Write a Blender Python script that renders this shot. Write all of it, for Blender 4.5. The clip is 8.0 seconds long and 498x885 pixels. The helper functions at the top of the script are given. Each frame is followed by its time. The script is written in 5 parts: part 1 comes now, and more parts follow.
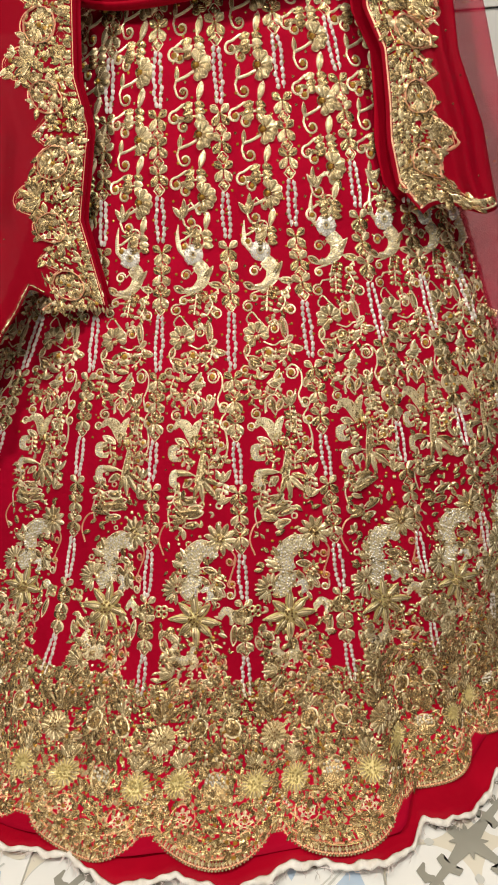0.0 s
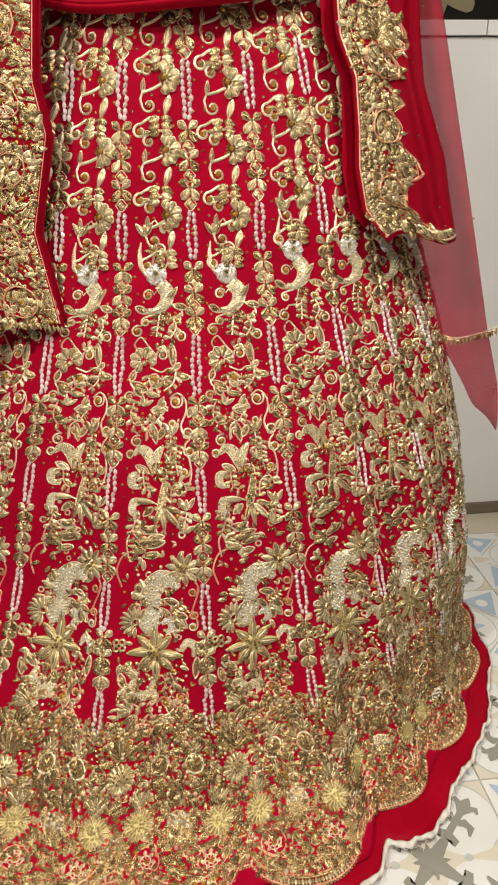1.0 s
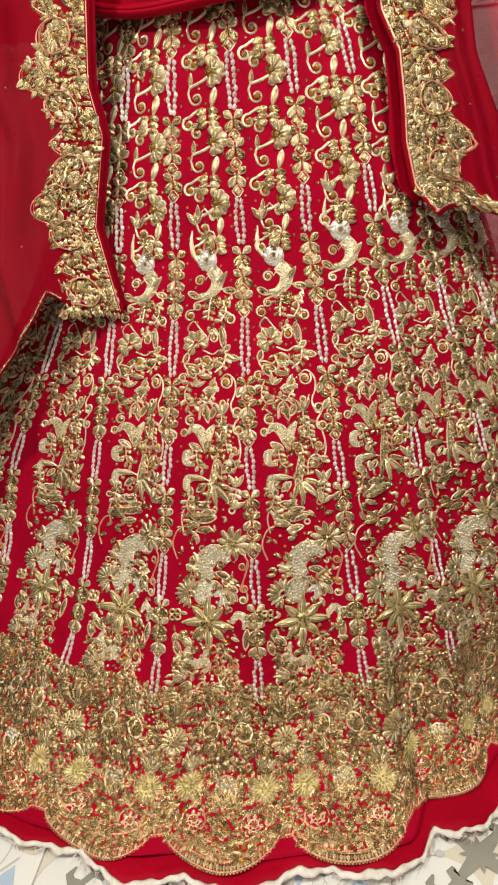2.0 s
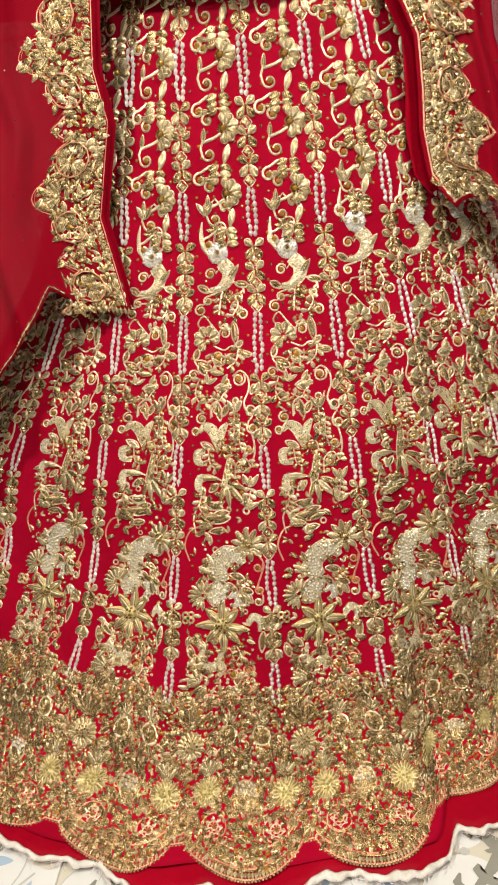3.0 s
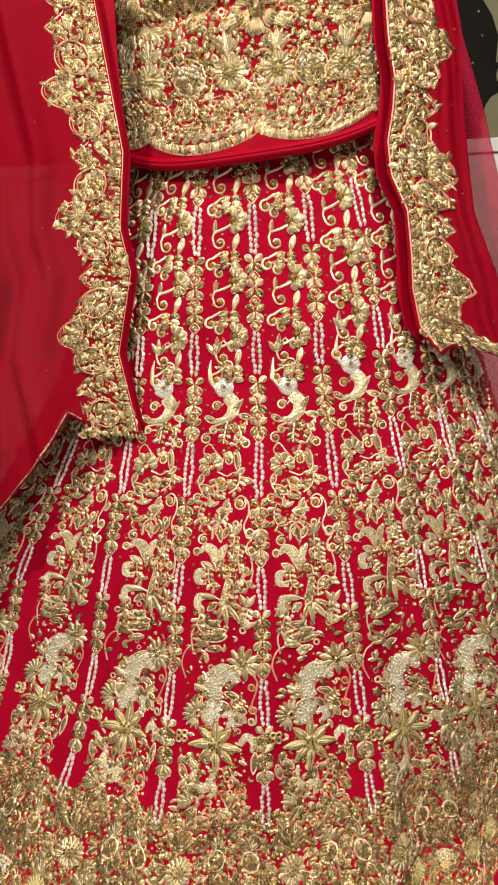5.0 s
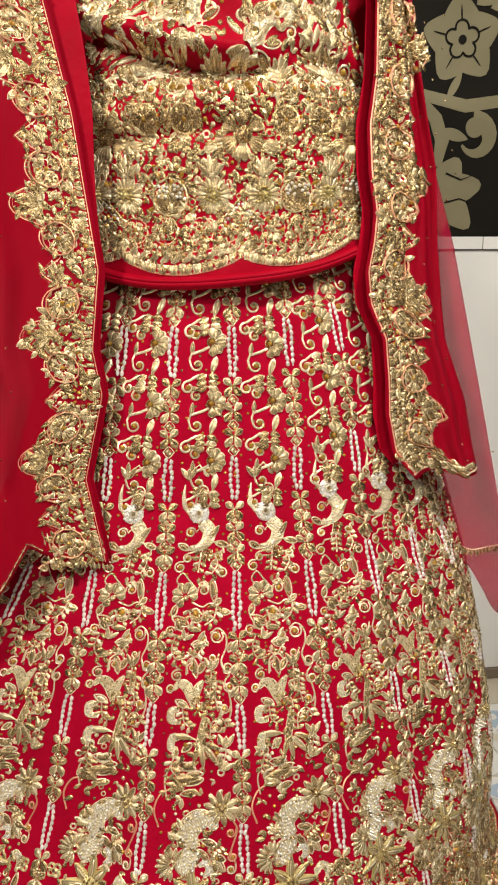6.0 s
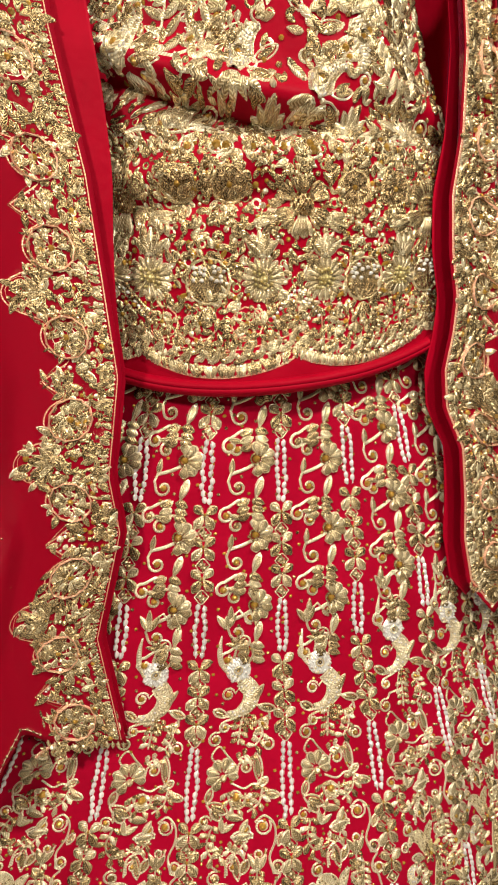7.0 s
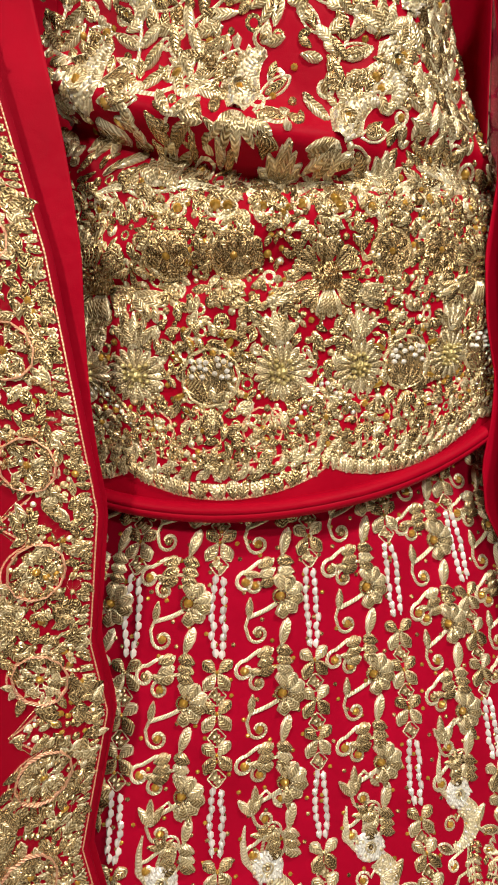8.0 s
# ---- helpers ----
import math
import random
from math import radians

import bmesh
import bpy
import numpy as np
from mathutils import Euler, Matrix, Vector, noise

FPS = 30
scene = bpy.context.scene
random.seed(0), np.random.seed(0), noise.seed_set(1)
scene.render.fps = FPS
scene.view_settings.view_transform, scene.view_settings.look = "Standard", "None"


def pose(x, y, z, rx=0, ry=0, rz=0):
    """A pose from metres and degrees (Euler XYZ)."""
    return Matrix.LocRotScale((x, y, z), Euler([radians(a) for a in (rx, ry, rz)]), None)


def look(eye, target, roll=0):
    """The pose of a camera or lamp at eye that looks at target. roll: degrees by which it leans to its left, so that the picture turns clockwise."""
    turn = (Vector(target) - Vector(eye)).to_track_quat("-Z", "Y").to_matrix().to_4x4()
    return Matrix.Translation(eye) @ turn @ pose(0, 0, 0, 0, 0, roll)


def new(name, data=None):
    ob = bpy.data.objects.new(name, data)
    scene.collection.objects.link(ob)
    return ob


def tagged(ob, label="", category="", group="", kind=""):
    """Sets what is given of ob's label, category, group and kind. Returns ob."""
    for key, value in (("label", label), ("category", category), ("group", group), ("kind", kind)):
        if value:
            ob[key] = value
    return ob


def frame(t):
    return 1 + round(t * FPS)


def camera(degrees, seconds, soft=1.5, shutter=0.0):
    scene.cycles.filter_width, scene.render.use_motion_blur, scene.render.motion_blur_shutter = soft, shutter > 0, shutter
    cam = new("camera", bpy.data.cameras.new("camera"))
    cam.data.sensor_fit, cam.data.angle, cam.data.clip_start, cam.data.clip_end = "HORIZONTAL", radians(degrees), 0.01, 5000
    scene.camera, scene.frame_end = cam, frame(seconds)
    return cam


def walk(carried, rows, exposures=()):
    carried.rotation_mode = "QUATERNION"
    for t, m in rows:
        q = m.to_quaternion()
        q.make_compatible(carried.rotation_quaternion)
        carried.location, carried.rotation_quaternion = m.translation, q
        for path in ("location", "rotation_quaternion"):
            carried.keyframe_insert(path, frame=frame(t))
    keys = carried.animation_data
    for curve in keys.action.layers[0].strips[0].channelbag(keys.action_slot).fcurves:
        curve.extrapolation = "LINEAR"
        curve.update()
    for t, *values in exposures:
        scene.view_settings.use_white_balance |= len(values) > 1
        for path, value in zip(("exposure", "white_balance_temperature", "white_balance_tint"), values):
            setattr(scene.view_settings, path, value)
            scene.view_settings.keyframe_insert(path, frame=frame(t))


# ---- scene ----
cam = camera(41.0, 8.0, soft=1.8)
PATH = [
    (0, (0.057, -1.15, 0.96), (-0.054, 0.703, 0.217), -4.4),
    (0.5, (-0.065, -1.096, 0.978), (0.098, 0.743, 0.211), -2.2),
    (1, (-0.037, -1.104, 0.999), (0.137, 0.736, 0.234), -1.0),
    (1.5, (-0.034, -1.098, 0.971), (0.08, 0.743, 0.199), -1.6),
    (2, (0.096, -1.143, 0.971), (-0.124, 0.7, 0.226), -5.3),
    (3.5, (0.0, -1.102, 0.987), (-0.106, 0.726, 0.183), -5.2),
    (4, (0.063, -1.14, 0.963), (-0.119, 0.702, 0.205), -4.7),
    (4.5, (0.071, -1.164, 0.998), (-0.112, 0.724, 0.363), -4.6),
    (5.8, (-0.109, -1.09, 1.202), (0.069, 0.836, 0.694), -0.2),
    (6, (-0.127, -1.058, 1.235), (0.123, 0.859, 0.723), -0.3),
    (6.5, (-0.187, -0.95, 1.299), (0.16, 0.96, 0.818), 0.9),
    (7, (-0.234, -0.787, 1.343), (0.193, 1.105, 0.855), 0.5),
    (7.5, (-0.24, -0.679, 1.379), (0.208, 1.212, 0.906), -0.6),
    (8, (-0.217, -0.588, 1.4), (0.248, 1.314, 0.992), -1.7),
]
walk(cam, [(t, look(eye, target, roll)) for t, eye, target, roll in PATH],
     [(0, -0.08), (2.0, -0.08), (3.5, 0.12), (4.0, 0.05), (4.5, 0.12), (6.0, 0.10), (7.0, 0.08), (8.0, 0.0)])

# ---- light ----
world = bpy.data.worlds.new("room_world")
world.use_nodes = True
scene.world = world
world.node_tree.nodes["Background"].inputs[0].default_value = (1.0, 0.96, 0.90, 1)
world.node_tree.nodes["Background"].inputs[1].default_value = 0.05


def area_lamp(name, x, y, z, sx, sy, watts, colour):
    data = bpy.data.lights.new(name, "AREA")
    data.shape, data.size, data.size_y, data.energy, data.color = "RECTANGLE", sx, sy, watts, colour
    ob = new(name, data)
    ob.matrix_world = pose(x, y, z)
    return ob


LAMPS = [(-1.20, -1.35, 54), (0.70, -0.95, 42), (0.0, -2.2, 34)]
for lx, ly, watts in LAMPS:
    area_lamp("ceiling_lamp", lx, ly, 2.66, 0.16, 0.16, watts, (1.0, 0.95, 0.86))


# ---- materials ----
def nodes_of(name):
    m = bpy.data.materials.new(name)
    m.use_nodes = True
    nt = m.node_tree
    return m, nt, nt.nodes["Principled BSDF"]


def add(nt, kind, **values):
    n = nt.nodes.new(kind)
    for key, value in values.items():
        if key in n.inputs:
            n.inputs[key].default_value = value
    return n


def noise_node(nt, scale, detail=3.0, rough=0.55, coord="Object"):
    tc = nt.nodes.new("ShaderNodeTexCoord")
    n = add(nt, "ShaderNodeTexNoise", Scale=scale, Detail=detail, Roughness=rough)
    nt.links.new(tc.outputs[coord], n.inputs["Vector"])
    return n


def ramp(nt, source, stops):
    r = nt.nodes.new("ShaderNodeValToRGB")
    while len(r.color_ramp.elements) < len(stops):
        r.color_ramp.elements.new(0.5)
    for e, (p, c) in zip(r.color_ramp.elements, stops):
        e.position, e.color = p, (*c, 1)
    nt.links.new(source, r.inputs[0])
    return r


def bump(nt, source, strength, distance, target):
    b = add(nt, "ShaderNodeBump", Strength=strength, Distance=distance)
    nt.links.new(source, b.inputs["Height"])
    nt.links.new(b.outputs[0], target.inputs["Normal"])
    return b


def plain(name, low, high, rough=0.6, metal=0.0, scale=12.0, relief=0.2, fine=300.0, depth=0.001, gloss=0.5):
    """A surface with colour variation at one scale and relief at a finer one."""
    m, nt, p = nodes_of(name)
    r = ramp(nt, noise_node(nt, scale).outputs["Fac"], [(0.3, low), (0.7, high)])
    nt.links.new(r.outputs[0], p.inputs["Base Color"])
    p.inputs["Roughness"].default_value = rough
    p.inputs["Metallic"].default_value = metal
    p.inputs["Specular IOR Level"].default_value = gloss
    bump(nt, noise_node(nt, fine, 2).outputs["Fac"], relief, depth, p)
    return m


def fabric(name, low, high, rough=0.55, sheen=0.35, weave=900.0):
    """Dyed crepe: fine weave, soft sheen, cloudy colour."""
    m, nt, p = nodes_of(name)
    r = ramp(nt, noise_node(nt, 9.0, 4).outputs["Fac"], [(0.3, low), (0.7, high)])
    nt.links.new(r.outputs[0], p.inputs["Base Color"])
    p.inputs["Roughness"].default_value = rough
    p.inputs["Sheen Weight"].default_value = sheen
    p.inputs["Sheen Tint"].default_value = (1.0, 0.1, 0.15, 1)
    p.inputs["Specular IOR Level"].default_value = 0.04
    fine = bump(nt, noise_node(nt, weave, 2).outputs["Fac"], 0.25, 0.0006, p)
    soft = add(nt, "ShaderNodeBump", Strength=0.35, Distance=0.012)
    nt.links.new(noise_node(nt, 17.0, 3).outputs["Fac"], soft.inputs["Height"])
    nt.links.new(soft.outputs[0], fine.inputs["Normal"])
    return m


def sheer(name, colour, cover):
    """Net: part of the light passes straight through."""
    m, nt, p = nodes_of(name)
    p.inputs["Base Color"].default_value = (*colour, 1)
    p.inputs["Roughness"].default_value = 0.6
    p.inputs["Specular IOR Level"].default_value = 0.05
    n = noise_node(nt, 14.0, 3)
    r = nt.nodes.new("ShaderNodeMapRange")
    nt.links.new(n.outputs["Fac"], r.inputs["Value"])
    r.inputs["To Min"].default_value, r.inputs["To Max"].default_value = cover - 0.06, cover + 0.06
    nt.links.new(r.outputs[0], p.inputs["Alpha"])
    return m


def zari(name, low, high, rough=0.34, metal=0.8, pitch=0.0017, strength=1.0):
    """Metal thread laid side by side: every piece has its own tone, each turn catches the light by its relief, and
    groove shade is painted into the colour.
    """
    m, nt, p = nodes_of(name)
    geo = nt.nodes.new("ShaderNodeNewGeometry")
    n = noise_node(nt, 700.0, 2)
    tc = nt.nodes.new("ShaderNodeTexCoord")
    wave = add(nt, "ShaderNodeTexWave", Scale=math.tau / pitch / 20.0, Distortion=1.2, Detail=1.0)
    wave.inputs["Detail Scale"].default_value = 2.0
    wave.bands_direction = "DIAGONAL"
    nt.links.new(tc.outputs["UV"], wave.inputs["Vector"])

    def sums(a, b, fa, fb):
        first, second = nt.nodes.new("ShaderNodeMath"), nt.nodes.new("ShaderNodeMath")
        first.operation, second.operation = "MULTIPLY", "MULTIPLY_ADD"
        first.inputs[1].default_value, second.inputs[1].default_value = fa, fb
        nt.links.new(a, first.inputs[0])
        nt.links.new(b, second.inputs[0])
        nt.links.new(first.outputs[0], second.inputs[2])
        return second.outputs[0]

    # the wave term puts the grooves' shade into the base colour
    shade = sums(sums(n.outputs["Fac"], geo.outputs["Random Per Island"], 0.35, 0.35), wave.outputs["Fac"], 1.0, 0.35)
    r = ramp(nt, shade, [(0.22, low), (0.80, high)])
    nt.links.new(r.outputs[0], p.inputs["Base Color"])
    p.inputs["Roughness"].default_value = rough
    p.inputs["Metallic"].default_value = metal
    bump(nt, sums(n.outputs["Fac"], wave.outputs["Fac"], 0.5, 0.7), strength, 0.0012, p)
    return m


def glassy(name, colour, rough=0.12, metal=0.0, coat=0.6):
    m, nt, p = nodes_of(name)
    geo = nt.nodes.new("ShaderNodeNewGeometry")
    dark = tuple(c * 0.55 for c in colour)
    r = ramp(nt, geo.outputs["Random Per Island"], [(0.0, dark), (1.0, colour)])
    nt.links.new(r.outputs[0], p.inputs["Base Color"])
    p.inputs["Roughness"].default_value = rough
    p.inputs["Metallic"].default_value = metal
    p.inputs["Coat Weight"].default_value = coat
    return m


RED = fabric("red_crepe", (0.275, 0.0007, 0.0135), (0.365, 0.0013, 0.0205), rough=0.75, sheen=0.0)
RED_SILK = fabric("red_silk", (0.27, 0.0007, 0.0100), (0.36, 0.0014, 0.0145), rough=0.5, sheen=0.0)
RED_SHEER = sheer("red_chiffon", (0.27, 0.0008, 0.0110), 0.86)
RED_NET = sheer("red_net", (0.38, 0.010, 0.04), 0.60)
LINING = plain("raw_cotton", (0.62, 0.56, 0.48), (0.82, 0.78, 0.72), 0.9, 0, 60, 0.6, 500, 0.002)
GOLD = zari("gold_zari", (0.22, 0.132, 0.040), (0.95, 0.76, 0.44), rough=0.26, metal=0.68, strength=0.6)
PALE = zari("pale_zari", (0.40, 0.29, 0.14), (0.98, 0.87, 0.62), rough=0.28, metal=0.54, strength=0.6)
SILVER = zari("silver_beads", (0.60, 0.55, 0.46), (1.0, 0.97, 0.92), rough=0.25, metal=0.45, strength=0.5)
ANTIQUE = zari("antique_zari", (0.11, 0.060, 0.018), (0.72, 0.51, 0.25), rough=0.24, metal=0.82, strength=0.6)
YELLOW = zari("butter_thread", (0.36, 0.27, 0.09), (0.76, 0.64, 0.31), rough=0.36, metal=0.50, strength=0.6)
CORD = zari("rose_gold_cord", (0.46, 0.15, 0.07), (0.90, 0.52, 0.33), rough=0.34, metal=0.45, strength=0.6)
AMBER = glassy("amber_stone", (0.62, 0.33, 0.05), 0.1, 0.55)
PEARL = glassy("pearl", (0.90, 0.80, 0.74), 0.2, 0.1)
PAPER = plain("charcoal_paper", (0.007, 0.006, 0.004), (0.013, 0.011, 0.008), 0.75, 0, 5, 0.15, 260, gloss=0.12)
MOTIF = plain("olive_beige_print", (0.20, 0.175, 0.10), (0.25, 0.22, 0.13), 0.6, 0, 7, 0.1, 260, gloss=0.15)
WHITE = plain("white_paint", (0.80, 0.785, 0.745), (0.86, 0.845, 0.81), 0.45, 0, 3, 0.08, 140)
BROWN = plain("brown_tile", (0.16, 0.12, 0.085), (0.21, 0.165, 0.12), 0.4, 0, 9, 0.1, 90)
BEIGE = plain("beige_tile", (0.50, 0.44, 0.34), (0.58, 0.52, 0.42), 0.3, 0, 6, 0.05, 90)
GROUT = plain("grout", (0.42, 0.40, 0.36), (0.52, 0.50, 0.45), 0.9, 0, 40, 0.3, 400)
GLAZE = plain("white_glaze", (0.68, 0.67, 0.63), (0.77, 0.76, 0.72), 0.22, 0, 5, 0.04, 60)
T_GREY = plain("grey_print", (0.24, 0.23, 0.19), (0.31, 0.30, 0.25), 0.25, 0, 9, 0.04, 60)
T_BLUE = plain("blue_print", (0.34, 0.44, 0.56), (0.44, 0.53, 0.62), 0.25, 0, 9, 0.04, 60)
T_SAND = plain("sand_print", (0.60, 0.55, 0.44), (0.67, 0.62, 0.51), 0.25, 0, 9, 0.04, 60)
T_LINE = plain("pale_grey_print", (0.46, 0.46, 0.42), (0.53, 0.53, 0.49), 0.25, 0, 9, 0.04, 60)


# ---- making meshes ----
def mesh_ob(name, verts, faces, mats, parent=None, label="", index=None, smooth=False):
    me = bpy.data.meshes.new(name)
    me.from_pydata([tuple(map(float, v)) for v in verts], [], [tuple(map(int, f)) for f in faces])
    for m in mats:
        me.materials.append(m)
    if index is not None:
        me.polygons.foreach_set("material_index", np.array(index, dtype=np.int32))
    if smooth:
        me.polygons.foreach_set("use_smooth", np.ones(len(me.polygons), dtype=bool))
    me.update()
    ob = new(name, me)
    ob.parent = parent
    if label:
        tagged(ob, label)
    return ob


def part(name, bm, material, parent, label=""):
    me = bpy.data.meshes.new(name)
    bm.to_mesh(me)
    bm.free()
    me.materials.append(material)
    ob = new(name, me)
    ob.parent = parent
    if label:
        tagged(ob, label)
    return ob


def thing(name, label, category, group="", kind=""):
    return tagged(new(name), label, category, group, kind)


def box_bm(x0, x1, y0, y1, z0, z1, bevel=0.0):
    bm = bmesh.new()
    bmesh.ops.create_cube(bm, size=1.0)
    bmesh.ops.scale(bm, vec=(x1 - x0, y1 - y0, z1 - z0), verts=bm.verts)
    bmesh.ops.translate(bm, vec=((x0 + x1) / 2, (y0 + y1) / 2, (z0 + z1) / 2), verts=bm.verts)
    if bevel:
        bmesh.ops.bevel(bm, geom=bm.edges[:], offset=bevel, segments=2, affect="EDGES", profile=0.7)
    return bm


def slab(name, x0, x1, y0, y1, z0, z1, material, parent=None, label="", bevel=0.0, kind=""):
    ob = part(name, box_bm(x0, x1, y0, y1, z0, z1, bevel), material, parent, label)
    return tagged(ob, kind=kind) if kind else ob


def sheet(name, f, us, vs, thick, material, parent=None, label=""):
    """A cloth f(u, v) with thickness, as one closed mesh."""
    U, V = np.meshgrid(us, vs)
    shape = U.shape
    P = f(U.ravel(), V.ravel())
    N = normals(f, U.ravel(), V.ravel())
    verts = np.vstack([P, P - N * thick])
    n, (r, c) = len(P), shape
    k = np.arange(n).reshape(shape)
    a, b, d, e = k[:-1, :-1].ravel(), k[:-1, 1:].ravel(), k[1:, 1:].ravel(), k[1:, :-1].ravel()
    faces = [*np.stack([a, e, d, b], 1), *np.stack([a + n, b + n, d + n, e + n], 1)]
    rim = [*k[0, :], *k[1:, -1], *k[-1, -2::-1], *k[-2:0:-1, 0]]
    for i in range(len(rim)):
        p, q = rim[i], rim[(i + 1) % len(rim)]
        faces.append((p, q, q + n, p + n))
    return mesh_ob(name, verts, faces, [material], parent, label, smooth=True)


def normals(f, u, v, e=1e-3):
    du, dv = f(u + e, v) - f(u - e, v), f(u, v + e) - f(u, v - e)
    n = np.cross(dv, du)
    return n / np.maximum(np.linalg.norm(n, axis=1, keepdims=True), 1e-9)


# ---- room ----
FLOOR_X0, FLOOR_X1, ROOM_Y0, WALL_Y, CEIL = -1.7, 1.9, -3.2, 0.65, 2.7
DADO = 1.305
slab("floor", FLOOR_X0 - 0.1, FLOOR_X1 + 0.1, ROOM_Y0 - 0.1, WALL_Y + 0.1, -0.12, -0.004, GROUT, kind="structure")
wall_north = slab("wall_north", FLOOR_X0 - 0.1, FLOOR_X1 + 0.1, WALL_Y + 0.004, WALL_Y + 0.15, 0, CEIL, PAPER, kind="structure")
# unseen closing walls, made dark to cut bounce light and give the metal contrast
slab("wall_south", FLOOR_X0 - 0.1, FLOOR_X1 + 0.1, ROOM_Y0 - 0.15, ROOM_Y0, 0, CEIL, PAPER, kind="structure")
slab("wall_west", FLOOR_X0 - 0.15, FLOOR_X0, ROOM_Y0, WALL_Y, 0, CEIL, PAPER, kind="structure")
slab("wall_east", FLOOR_X1, FLOOR_X1 + 0.15, ROOM_Y0, WALL_Y, 0, CEIL, PAPER, kind="structure")
slab("ceiling", FLOOR_X0 - 0.1, FLOOR_X1 + 0.1, ROOM_Y0 - 0.1, WALL_Y + 0.1, CEIL, CEIL + 0.1, WHITE, kind="structure")

def plate(name, outlines, place, thick, parent, label=""):
    """Flat shapes of one print: (points, material) in their own plane, each a thin raised plate."""
    verts, faces, index, mats = [], [], [], []
    for level, (pts, mat) in enumerate(outlines):
        if mat not in mats:
            mats.append(mat)
        n, k = len(pts), len(verts)
        verts += [place(x, y, thick + 0.00008 * level) for x, y in pts] + [place(x, y, 0.0) for x, y in pts]
        faces.append(tuple(range(k, k + n)))
        faces += [(k + i, k + n + i, k + n + (i + 1) % n, k + (i + 1) % n) for i in range(n)]
        index += [mats.index(mat)] * (n + 1)
    me = bpy.data.meshes.new(name)
    me.from_pydata(verts, [], faces)
    for m in mats:
        me.materials.append(m)
    me.polygons.foreach_set("material_index", np.array(index, dtype=np.int32))
    bm = bmesh.new()
    bm.from_mesh(me)
    bmesh.ops.recalc_face_normals(bm, faces=bm.faces)
    bm.to_mesh(me)
    bm.free()
    ob = new(name, me)
    ob.parent = parent
    return tagged(ob, label) if label else ob


def petal(x, y, ang, long, wide, full=1.0, n=9, bite=0.0):
    c, s = math.cos(radians(ang)), math.sin(radians(ang))
    side = [(long * t, wide / 2 * math.sin(math.pi * t ** full) ** 0.8) for t in [i / n for i in range(1, n)]]
    pts = [(0, 0)] + side + [(long * (1 - bite), 0)] + [(a, -b) for a, b in reversed(side)]
    return [(x + a * c - b * s, y + a * s + b * c) for a, b in pts]


def band(path, widths):
    p = np.array(path, float)
    d = np.gradient(p, axis=0)
    d /= np.linalg.norm(d, axis=1, keepdims=True)
    w = np.interp(np.linspace(0, 1, len(p)), np.linspace(0, 1, len(widths)), widths) / 2
    q = np.stack([d[:, 1], -d[:, 0]], 1) * w[:, None]
    return [tuple(a) for a in (p + q)] + [tuple(a) for a in (p - q)[::-1]]


def disc(x, y, r, n=22):
    return [(x + r * math.cos(math.tau * i / n), y + r * math.sin(math.tau * i / n)) for i in range(n)]


def arc(x, y, r, a0, a1, n=14):
    return [(x + r * math.cos(radians(a0 + (a1 - a0) * i / n)), y + r * math.sin(radians(a0 + (a1 - a0) * i / n))) for i in range(n + 1)]


# dado, its cap and the skirting
slab("dado_panel", FLOOR_X0, FLOOR_X1, WALL_Y - 0.012, WALL_Y + 0.003, 0.036, DADO - 0.034, WHITE, wall_north, "white painted dado panel")
for x0, x1 in ((FLOOR_X0, -0.25), (-0.248, 0.70), (0.702, 1.20), (1.202, FLOOR_X1)):
    slab("dado_cap", x0, x1, WALL_Y - 0.020, WALL_Y + 0.003, DADO - 0.031, DADO, WHITE, wall_north, "white cap strip", 0.002)
slab("skirting", FLOOR_X0, FLOOR_X1, WALL_Y - 0.018, WALL_Y + 0.003, 0.0, 0.034, BROWN, wall_north, "low brown skirting", 0.002)


